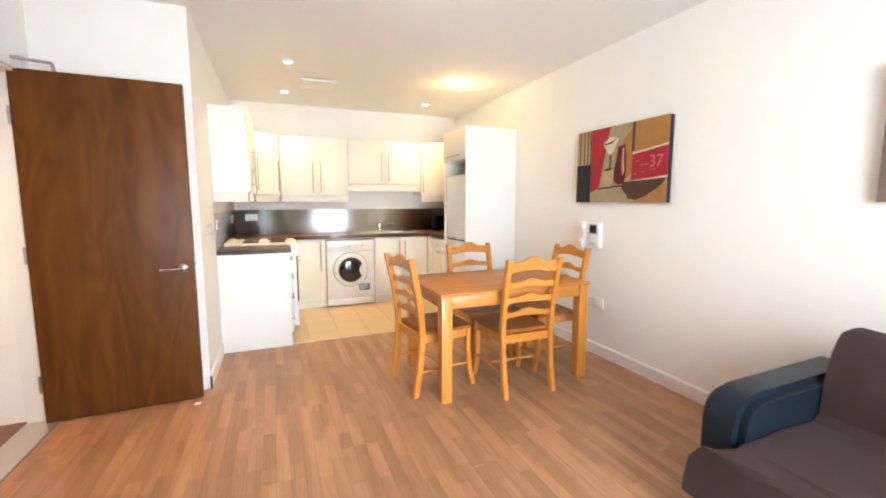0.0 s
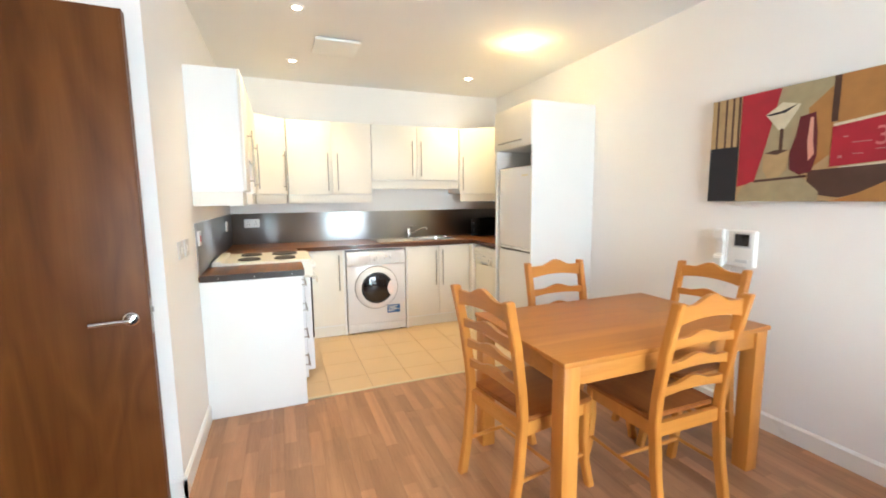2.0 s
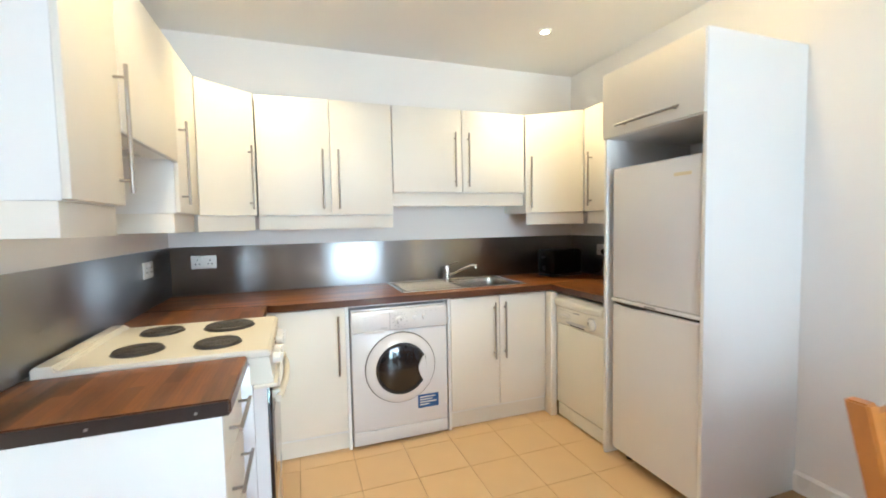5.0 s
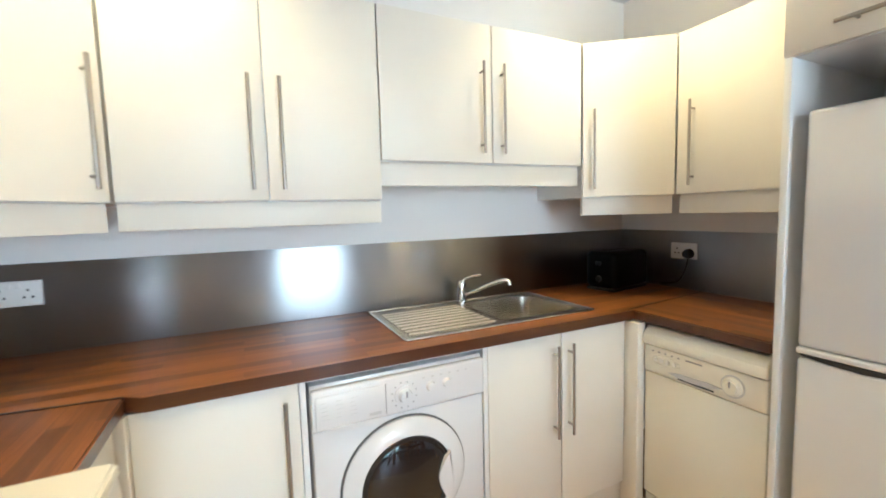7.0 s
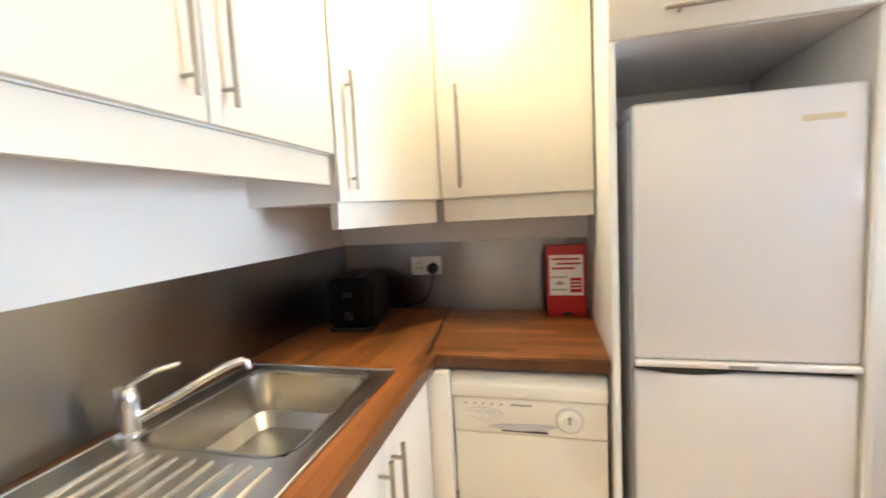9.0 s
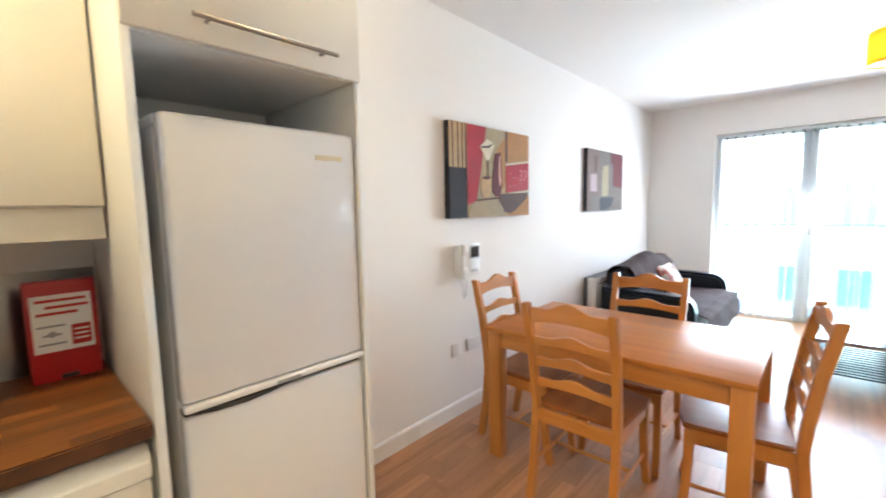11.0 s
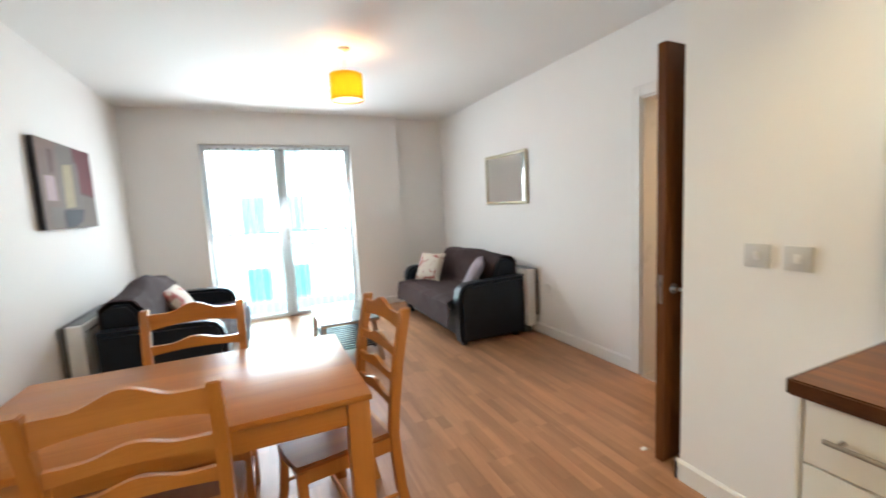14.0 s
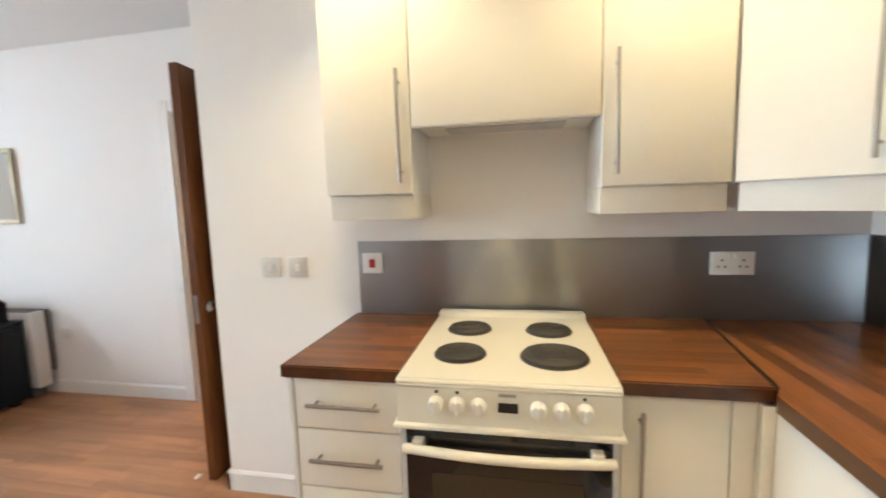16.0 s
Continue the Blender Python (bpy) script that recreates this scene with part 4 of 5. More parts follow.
part("rocker", box(XK + 0.015, XK + 0.019, 4.642, 4.668, 1.112, 1.148, bevel=0.002), REDLIGHT, t, "red rocker")
for y, n in ((4.168, 1), (4.301, 2)):
    t = plate("light_switch", (XK, y, 1.113), "+x", 0.09, 0.09, "white light switch on the wall", "switch")
    part("rocker", box(XK + 0.009, XK + 0.0125, y - 0.012, y + 0.012, 1.097, 1.129, bevel=0.002), PLASTICW, t)

# ---- dining table and chairs ----
tb = thing("dining_table", (2.09, 3.383, 0), "honey pine dining table with square legs", "table")
X0, X1, Y0, Y1, TZ = 1.490, 2.686, 2.998, 3.768, 0.737
part("tabletop", box(X0, X1, Y0, Y1, TZ - 0.022, TZ, bevel=0.003), TABLETOP, tb, "glossy orange brown top")
for x in (X0 + 0.008, X1 - 0.083):
    for y in (Y0 + 0.008, Y1 - 0.083):
        part("leg", box(x, x + 0.075, y, y + 0.075, 0, TZ - 0.023, bevel=0.003), PINE, tb)
for y in (Y0 + 0.02, Y1 - 0.042):
    part("apron", box(X0 + 0.085, X1 - 0.085, y, y + 0.022, TZ - 0.105, TZ - 0.023, bevel=0.001), PINEX, tb)
for x in (X0 + 0.02, X1 - 0.042):
    part("apron", box(x, x + 0.022, Y0 + 0.085, Y1 - 0.085, TZ - 0.105, TZ - 0.023, bevel=0.001), PINEX, tb)


def dining_chair():
    """A ladder-back chair that faces +y, its seat's middle over the origin."""
    c = thing("dining_chair", (0, 0, 0), "honey pine ladder-back chair with a brown wooden seat", "chair", "chairs round the table")
    for s in (-1, 1):
        pts = [(s * 0.19, -0.25, 0), (s * 0.19, -0.215, 0.2), (s * 0.19, -0.195, 0.43), (s * 0.192, -0.205, 0.55), (s * 0.194, -0.235, 0.75), (s * 0.196, -0.28, 0.955)]
        b = sweep(bmesh.new(), pts, 0.034, 0.042)
        bmesh.ops.bevel(b, geom=list(b.edges), offset=0.004, segments=2, affect="EDGES")
        part("back_post", b, PINE, c)
        pts = [(s * 0.195, 0.215, 0), (s * 0.19, 0.185, 0.13), (s * 0.186, 0.175, 0.28), (s * 0.186, 0.178, 0.425)]
        b = sweep(bmesh.new(), pts, 0.036, 0.036)
        bmesh.ops.bevel(b, geom=list(b.edges), offset=0.004, segments=2, affect="EDGES")
        part("front_leg", b, PINE, c)
        part("side_rail", box(s * 0.186 - 0.011, s * 0.186 + 0.011, -0.18, 0.16, 0.37, 0.428), PINE, c)
        part("stretcher", cyl(bmesh.new(), (s * 0.19, -0.215, 0.17), (s * 0.189, 0.182, 0.17), 0.009, 10), PINE, c)
    part("front_rail", box(-0.17, 0.17, 0.168, 0.19, 0.37, 0.428), PINEX, c)
    part("back_rail", box(-0.175, 0.175, -0.206, -0.184, 0.37, 0.428), PINEX, c)
    part("stretcher", cyl(bmesh.new(), (-0.19, -0.01, 0.17), (0.19, -0.01, 0.17), 0.009, 10), PINEX, c)
    b = prism(bmesh.new(), [(-0.20, -0.175), (0.20, -0.175), (0.215, 0.10), (0.21, 0.20), (0.10, 0.222), (-0.10, 0.222), (-0.21, 0.20), (-0.215, 0.10)], "z", 0.43, 0.452)
    bmesh.ops.bevel(b, geom=[e for e in b.edges], offset=0.006, segments=2, affect="EDGES")
    part("seat", b, SEATWOOD, c, "brown stained wooden seat")

    def slat(name, z, h, hump, y):
        """A shaped rail: a rounded hump above, and a shallow arch below."""
        n, top, bot = 24, [], []
        for i in range(n + 1):
            u = -1 + 2 * i / n
            x = u * 0.178
            k = math.cos(min(1, abs(u) / 0.62) * math.pi) * 0.5 + 0.5
            top.append((x, z + h + hump * k))
            bot.append((x, z + hump * 0.55 * (1 - u * u)))
        bb = prism(bmesh.new(), bot + top[::-1], "y", y - 0.009, y + 0.009)
        part(name, bb, PINEX, c)

    slat("crest_rail", 0.862, 0.072, 0.036, -0.265)
    for z, y in ((0.752, -0.238), (0.648, -0.219), (0.546, -0.206)):
        slat("back_slat", z, 0.042, 0.024, y)
    return c


ch = dining_chair()
PLACES = ((1.585, 3.384, -81.5), (2.11, 3.157, 0), (2.13, 3.66, 180), (2.585, 3.43, 90))
for i, (x, y, a) in enumerate(PLACES):
    if i:
        copy_thing(ch, pose(x, y, 0, 0, 0, a))
ch.matrix_basis = pose(*PLACES[0][:2], 0, 0, 0, PLACES[0][2])


# ---- sofas ----
def cushion(name, at, rx, rz, w, m, label, ry=0.0, thick=0.07):
    n = 14
    b = bmesh.new()
    grid = {}
    for s in (1, -1):
        for i in range(n + 1):
            for j in range(n + 1):
                u, v = -1 + 2 * i / n, -1 + 2 * j / n
                edge = (1 - u ** 4) * (1 - v ** 4)
                pin = 1 - 0.07 * (1 - abs(u)) * (abs(v) ** 3) - 0.07 * (1 - abs(v)) * (abs(u) ** 3)
                z = s * thick * edge ** 0.55 + 0.006 * noise.noise((u * 2 + s, v * 2, 3.1)) * edge
                grid[s, i, j] = b.verts.new((u * w / 2 * pin, v * w / 2 * pin, z))
    for s in (1, -1):
        for i in range(n):
            for j in range(n):
                q = [grid[s, i, j], grid[s, i + 1, j], grid[s, i + 1, j + 1], grid[s, i, j + 1]]
                b.faces.new(q if s > 0 else q[::-1])
    bmesh.ops.remove_doubles(b, verts=b.verts, dist=0.0005)
    ob = solid(name, b, m, label, "cushion")
    ob.matrix_basis = pose(*at, rx, ry, rz)
    return ob


def sofa(label):
    """A two-seat sofa that faces +x, from x = 0 (back) to 0.70 (front of the arms), y from 0 to 1.65."""
    s = thing("sofa", (0, 0, 0), label, "sofa", "sofas")
    part("base", box(0.04, 0.66, 0.17, 1.48, 0.05, 0.30, bevel=0.02), LEATHER, s)
    for y in (0.0, 1.48):
        prof = [(0.0, 0.03), (0.69, 0.03), (0.70, 0.10), (0.705, 0.46), (0.69, 0.53), (0.655, 0.575), (0.60, 0.595), (0.45, 0.60), (0.0, 0.61)]
        b = prism(bmesh.new(), prof, "y", y, y + 0.17)
        bmesh.ops.bevel(b, geom=[e for e in b.edges if abs(e.verts[0].co.y - e.verts[1].co.y) < 1e-5], offset=0.03, segments=4, affect="EDGES")
        part("arm", b, LEATHER, s, "padded black leather arm")
    prof = [(0.0, 0.06), (0.20, 0.06), (0.24, 0.40), (0.20, 0.70), (0.15, 0.765), (0.06, 0.765), (0.0, 0.71)]
    b = prism(bmesh.new(), prof, "y", 0.172, 1.478)
    bmesh.ops.bevel(b, geom=[e for e in b.edges if abs(e.verts[0].co.y - e.verts[1].co.y) < 1e-5], offset=0.02, segments=3, affect="EDGES")
    part("backrest", b, LEATHER, s)
    for y in (0.175, 0.828):
        part("seat_cushion", box(0.22, 0.70, y, y + 0.647, 0.302, 0.415, bevel=0.035, seg=4), LEATHER, s)
    for x in (0.06, 0.62):
        for y in (0.06, 1.56):
            part("foot", box(x, x + 0.05, y, y + 0.05, 0.0, 0.03), BLACK, s)
    return s


def throw(name, label, seed, sag):
    """A fleece laid over back, seat and front of a sofa in the sofa's frame."""
    prof = [(-0.02, 0.55), (-0.02, 0.74), (0.03, 0.79), (0.10, 0.80), (0.17, 0.785), (0.225, 0.71), (0.255, 0.58), (0.265, 0.46), (0.30, 0.432), (0.45, 0.434), (0.60, 0.434), (0.70, 0.43), (0.735, 0.40), (0.745, 0.34), (0.76, 0.26), (0.765, 0.20)]
    fine = []
    for (ax, az), (ex, ez) in zip(prof, prof[1:]):
        for k in range(3):
            fine.append((ax + (ex - ax) * k / 3, az + (ez - az) * k / 3))
    fine.append(prof[-1])
    m, bm = 44, bmesh.new()
    rows = []
    for i, (x, z) in enumerate(fine):
        row = []
        for j in range(m + 1):
            y = 0.178 + 1.294 * j / m
            k = i / len(fine)
            w = noise.noise((x * 4 + seed, y * 3.2, z * 4)) * 0.018 + noise.noise((x * 11, y * 9 + seed, z * 11)) * 0.007
            hem = 0.05 * noise.noise((seed * 3, y * 2.5, 0)) * max(0, k - 0.8) * 5
            hump = sag * 0.09 * math.exp(-((y - 0.85) / 0.28) ** 2) * max(0, 1 - abs(k - 0.22) / 0.2)
            y = 0.825 + (y - 0.825) * (1 + 0.2 * min(1, max(0.0, (x - 0.715) / 0.03)))
            row.append(bm.verts.new((x + (0.045 if x > 0.72 else 0) + abs(w) * 0.8 + 0.004, y, z + abs(w) * 0.9 + hump + (hem if k > 0.8 else 0))))
        rows.append(row)
    for a, c in zip(rows, rows[1:]):
        for j in range(m):
            bm.faces.new((a[j], a[j + 1], c[j + 1], c[j]))
    bmesh.ops.recalc_face_normals(bm, faces=bm.faces)
    r = bmesh.ops.solidify(bm, geom=list(bm.faces), thickness=0.008)
    return solid(name, bm, THROW, label, "throw")


SW = pose(-0.60, 0.04, 0) @ Matrix.Diagonal((1.05, 1, 1, 1))
sw = sofa("black leather two-seat sofa covered with a throw")
EAST = pose(2.875, 1.70, 0, 0, 0, 180) @ Matrix.Diagonal((1.107, 1, 1, 1))
se = copy_thing(sw, EAST)
sw.matrix_basis = SW
th = throw("sofa_throw", "dark brown fleece throw draped over a sofa", 1.3, 0.3)
th.matrix_basis = SW
th = throw("sofa_throw", "dark brown fleece throw bunched over a sofa", 5.7, 1.0)
th.matrix_basis = EAST
FLOWER = mat("floral_cushion_cloth", (0.62, 0.52, 0.42), 0.9, var=0.15, scale=12, bump=0.3, bscale=400)
_n, _l = FLOWER.node_tree.nodes, FLOWER.node_tree.links
_v, _r, _x = _n.new("ShaderNodeTexNoise"), _n.new("ShaderNodeMapRange"), _n.new("ShaderNodeMix")   # petal blotches
_v.inputs["Scale"].default_value, _v.inputs["Distortion"].default_value = 7.0, 1.5
_r.inputs[1].default_value, _r.inputs[2].default_value = 0.54, 0.60
_x.data_type = "RGBA"
_l.new(_n["Texture Coordinate"].outputs["Object"], _v.inputs["Vector"])
_l.new(_v.outputs[0], _r.inputs[0])
_l.new(_r.outputs[0], _x.inputs[0])
_x.inputs[6].default_value, _x.inputs[7].default_value = (0.60, 0.53, 0.44, 1), (0.34, 0.10, 0.09, 1)
_l.new(_x.outputs[2], _n["Principled BSDF"].inputs["Base Color"])
LILAC = mat("grey_lilac_cushion_cloth", (0.30, 0.26, 0.29), 0.9, var=0.15, scale=10, bump=0.3, bscale=400)

# ---- coffee table ----
CT = (1.115, 1.0)
ct = thing("coffee_table", (*CT, 0), "coffee table with a glass top and slatted shelf", "coffee table")
TLEG = mat("pale_brown_table_leg", (0.36, 0.22, 0.14), 0.4)
GTOP = mat("pale_glass_top", (0.28, 0.35, 0.35), 0.04, var=0.05, bump=0.0, coat=1.0, rvar=0.01)
part("top", box(0.850, 1.385, 0.62, 1.44, 0.345, 0.357, bevel=0.002), GTOP, ct, "glossy glass top")
part("top_frame", box(0.855, 1.380, 0.625, 1.435, 0.325, 0.3445, bevel=0.004), mat("pale_brown_table_edge", (0.40, 0.27, 0.18), 0.4), ct, "pale brown edge under the glass")
for x in (0.89, 1.35):
    for y in (0.70, 1.40):
        o = 0.19 if y > 1.0 else -0.12
        pts = [(x, y + o * (0.95 - 1.5 * k ** 1.5), 0.327 * k) for k in (0.0, 0.12, 0.25, 0.4, 0.55, 0.7, 0.85, 1.0)]
        b = sweep(bmesh.new(), pts, 0.042, 0.05)
        bmesh.ops.bevel(b, geom=list(b.edges), offset=0.004, segments=2, affect="EDGES")
        part("leg", b, TLEG, ct)
for x in (0.912, 1.306):
    part("shelf_rail", box(x, x + 0.022, 0.66, 1.49, 0.098, 0.114, bevel=0.002), BLACK, ct)
for i in range(13):
    y = 0.668 + i * 0.066
    part("shelf_slat", box(0.905, 1.335, y, y + 0.024, 0.1145, 0.128, bevel=0.002), BLACK, ct)

# ---- lamps ----
BULB = glow("downlight_bulb", (1.0, 0.85, 0.6), 6.0)


def downlight(x, y, watts=DOWNLIGHT_WATTS, tone=WARM):
    t = thing("downlight", (x, y, CEIL), "small round recessed ceiling spotlight, switched on", "ceiling light", "ceiling spotlights")
    part("trim_ring", lathe(bmesh.new(), [(0.046, 0.0), (0.044, -0.006), (0.028, -0.008), (0.023, 0.0)], (x, y, CEIL - 0.0005), "z", 28), PLASTICW, t)
    part("bulb", lathe(bmesh.new(), [(0.0225, 0.0), (0.0225, -0.003), (0.0, -0.0035)], (x, y, CEIL - 0.0005), "z", 24), BULB, t, "glowing lamp face")
    l = new("downlight_lamp", bpy.data.lights.new("downlight_lamp", "SPOT"))
    l.data.energy, l.data.color, l.data.spot_size, l.data.spot_blend, l.data.shadow_soft_size = watts, tone, radians(118), 0.8, 0.025
    l.location = (x, y, CEIL - 0.03)


for x, y in ((0.70, 4.73), (0.695, 5.815), (2.40, 5.81), (2.40, 4.78)):
    downlight(x, y)
# the lamp by the tall unit has slipped out of its ring and lights the ceiling round it
b = bpy.data.objects["downlight.003"]
part("slipped_bulb", lathe(bmesh.new(), [(0.016, 0.0), (0.024, -0.018), (0.022, -0.03), (0.0, -0.034)], (2.40, 4.78, CEIL - 0.006), "z", 24), BULB, b, "bare bulb hanging below its ring")
l = new("slipped_lamp", bpy.data.lights.new("slipped_lamp", "POINT"))
l.data.energy, l.data.color, l.data.shadow_soft_size = 0.20, (1.0, 0.64, 0.17), 0.02
l.location = (2.40, 4.78, CEIL - 0.15)

PX, PY = 1.086, 1.83
pn = thing("pendant_lamp", (PX, PY, 2.2), "orange drum-shaped pendant lamp, switched on", "ceiling light")
part("ceiling_rose", lathe(bmesh.new(), [(0.045, 0.0), (0.045, -0.012), (0.02, -0.028), (0, -0.03)], (PX, PY, CEIL)), PLASTICW, pn)
part("cord", cyl(bmesh.new(), (PX, PY, 2.37), (PX, PY, CEIL - 0.02), 0.004, 8), PLASTICW, pn)
SHADE = bpy.data.materials.new("orange_shade_cloth")
SHADE.use_nodes = True
_n, _l = SHADE.node_tree.nodes, SHADE.node_tree.links
_d, _t, _m = _n.new("ShaderNodeBsdfDiffuse"), _n.new("ShaderNodeBsdfTranslucent"), _n.new("ShaderNodeMixShader")
_d.inputs[0].default_value, _t.inputs[0].default_value = (0.85, 0.43, 0.04, 1), (0.97, 0.52, 0.055, 1)
_m.inputs[0].default_value = 0.6
_l.new(_d.outputs[0], _m.inputs[1])
_l.new(_t.outputs[0], _m.inputs[2])
_l.new(_m.outputs[0], _n["Material Output"].inputs[0])
part("shade", lathe(bmesh.new(), [(0.124, 2.195), (0.124, 2.385), (0.122, 2.385), (0.122, 2.195), (0.124, 2.195)], (PX, PY, 0), "z", 48, caps=False), SHADE, pn, "orange fabric drum shade")
part("diffuser", lathe(bmesh.new(), [(0.121, 2.204), (0.121, 2.201), (0.0, 2.201), (0.0, 2.204), (0.121, 2.204)], (PX, PY, 0), "z", 48, caps=False), cloth("white_diffuser", (0.86, 0.82, 0.74), 0.7), pn, "white diffuser disc under the shade")
b = bmesh.new()
for a in (0, 120, 240):
    cyl(b, (PX, PY, 2.37), (PX + 0.122 * math.cos(radians(a)), PY + 0.122 * math.sin(radians(a)), 2.38), 0.002, 6)
cyl(b, (PX, PY, 2.33), (PX, PY, 2.385), 0.018, 12)
part("lamp_holder", b, PLASTICW, pn)
part("bulb", lathe(bmesh.new(), [(0.012, 0.0), (0.03, -0.04), (0.03, -0.07), (0.0, -0.1)], (PX, PY, 2.335), "z", 20), glow("warm_bulb", (1.0, 0.75, 0.4), 3.0), pn, "glowing bulb")
l = new("pendant_bulb", bpy.data.lights.new("pendant_bulb", "POINT"))
l.data.energy, l.data.color, l.data.shadow_soft_size = PENDANT_WATTS, (1.0, 0.70, 0.26), 0.05
l.location = (PX, PY, 2.265)

# ---- small kitchen things ----
ts = thing("toaster", (0, 0, 0), "glossy black two-slice toaster in the corner", "toaster")
b = box(-0.15, 0.15, -0.085, 0.085, 0.012, 0.195, bevel=0.03, seg=4)
part("body", b, mat("black_gloss_plastic", (0.004, 0.004, 0.004), 0.35, var=0.1, bump=0.0), ts)
part("base", box(-0.14, 0.14, -0.078, 0.078, 0.0, 0.014, bevel=0.003), BLACK, ts)
for y in (-0.03, 0.03):
    part("slot", box(-0.10, 0.10, y - 0.012, y + 0.012, 0.190, 0.1965), BLACK, ts)
part("lever", box(-0.165, -0.148, -0.014, 0.014, 0.13, 0.145, bevel=0.003), BLACK, ts)
part("dial", lathe(bmesh.new(), [(0.016, 0), (0.014, -0.012), (0, -0.013)], (-0.149, 0, 0.06), "x", 18), BLACK, ts)
bpy.data.materials["black_gloss_plastic"].node_tree.nodes["Principled BSDF"].inputs["Specular IOR Level"].default_value = 0.1
ts.matrix_basis = pose(2.85, 6.29, WT1, 0, 0, 8) @ Matrix.Scale(1.1, 4)

fb = thing("fire_blanket_box", (3.0, 5.43, WT1), "red fire blanket case with white label on worktop", "fire blanket")
part("case", box(2.965, 3.01, 5.355, 5.512, WT1 + 0.001, 1.205, bevel=0.006), RED, fb)
lb = part("label", box(2.9632, 2.9652, 5.368, 5.500, 1.0, 1.165), PLASTICW, fb, "white instruction label")
part("red_panel", box(2.9622, 2.9634, 5.374, 5.418, 1.012, 1.072), RED, lb)
for i, (y0, y1) in enumerate(((5.38, 5.49), (5.375, 5.47), (5.40, 5.49))):
    part("title_bar", box(2.9622, 2.9634, y0, y1, 1.145 - i * 0.019, 1.153 - i * 0.019), RED, lb)
for i in range(3):
    part("text_line", box(2.9618, 2.9626, 5.38, 5.412, 1.055 - i * 0.014, 1.060 - i * 0.014), PLASTICW, lb)
for i, (y0, y1) in enumerate(((5.43, 5.492), (5.44, 5.48), (5.43, 5.49))):
    part("text_line", box(2.9622, 2.9634, y0, y1, 1.072 - i * 0.026, 1.078 - i * 0.026), PRINT, lb)
part("pictogram", lathe(bmesh.new(), [(0.009, 0.0), (0.009, -0.0012), (0.0, -0.0013)], (2.9634, 5.46, 1.051), "x", 14), PRINT, lb)
part("pull_tab", box(2.960, 2.968, 5.41, 5.45, 0.917, 0.93, bevel=0.002), BLACK, fb)

vt = thing("ceiling_vent", (1.01, 5.31, CEIL), "square white ceiling extractor vent cover", "vent")
part("backing", box(0.87, 1.15, 5.17, 5.45, CEIL - 0.012, CEIL - 0.001), APPLGREY, vt)
part("cover", box(0.84, 1.18, 5.14, 5.48, CEIL - 0.032, CEIL - 0.013, bevel=0.005), PLASTICW, vt)

# ---- door to the hall ----
b = box(XL - T, XL + 0.0, DY0 - 0.0, DY0 + 0.028, 0, DZ)
bx(b, XL - T, XL, DY1 - 0.028, DY1, 0, DZ)
bx(b, XL - T, XL, DY0 + 0.028, DY1 - 0.028, DZ - 0.028, DZ)
structure("door_lining", b, GLOSSWHITE, "white painted door lining", "door frame")
for nm, bb in (("architrave_left", box(XL, XL + 0.016, DY0 - 0.065, DY0 + 0.012, 0, DZ + 0.06, bevel=0.004)), ("architrave_right", box(XL, XL + 0.016, DY1 - 0.012, DY1 + 0.062, 0, DZ + 0.06, bevel=0.004)), ("architrave_head", box(XL, XL + 0.016, DY0 + 0.014, DY1 - 0.014, DZ - 0.014, DZ + 0.06, bevel=0.004))):
    structure(nm, bb, GLOSSWHITE, "white painted architrave round the doorway", "trim")
structure("threshold", box(XL - T, XL + 0.03, DY0 + 0.03, DY1 - 0.03, -0.004, 0.007, bevel=0.003), mat("aluminium_threshold", (0.55, 0.53, 0.5), 0.4, 0.8), "aluminium threshold strip", "threshold")
structure("floor_hall", box(XL - T - 1.3, XL - T - 0.001, 1.9, 4.8, -0.009, 0.0), wood("dark_hall_floor", (0.12, 0.045, 0.02), (0.22, 0.09, 0.045), "x", 0.35, hue=0), "brown wooden hall floor", "floor")
structure("wall_hall_return", box(XL - T - 1.3, XL - T, 3.76, 3.86, 0, CEIL), WALL, "white painted hall wall", "wall")
dl = thing("door", (0, 0, 0), "walnut veneered flush door standing open", "door")
part("leaf", box(0.0, 0.79, -0.022, 0.022, 0.008, 2.056, bevel=0.0015), DOORWOOD, dl)
part("lipping", box(0.7902, 0.795, -0.0215, 0.0215, 0.008, 2.056), DOORWOOD, dl)
for s in (-1, 1):
    r = part("rose", lathe(bmesh.new(), [(0.026, 0.0), (0.026, s * 0.006), (0.022, s * 0.009), (0.0, s * 0.009)], (0.735, s * 0.0222, 0.90), "y", 26), CHROME, dl, "round satin rose")
    b = cyl(bmesh.new(), (0.735, s * 0.03, 0.90), (0.735, s * 0.062, 0.90), 0.009, 12)
    cyl(b, (0.742, s * 0.060, 0.90), (0.615, s * 0.060, 0.897), 0.009, 12)
    part("lever", b, CHROME, r, "satin lever handle")
part("latch_plate", box(0.7952, 0.7965, -0.011, 0.011, 0.83, 0.97), STEEL, dl)
part("latch", box(0.7966, 0.803, -0.006, 0.006, 0.915, 0.935), STEEL, dl)
for z in (0.25, 1.02, 1.8):
    part("hinge", cyl(bmesh.new(), (-0.006, -0.024, z - 0.05), (-0.006, -0.024, z + 0.05), 0.006, 10), STEEL, dl)
b = box(0.02, 0.26, 0.023, 0.065, 1.94, 2.0, bevel=0.006)
part("closer_body", b, STEEL, dl, "silver overhead door closer")
dl.matrix_basis = pose(-0.790, 3.69, 0, 0, 0, 2.5) @ Matrix.Diagonal((1.03, 1, 1, 1))
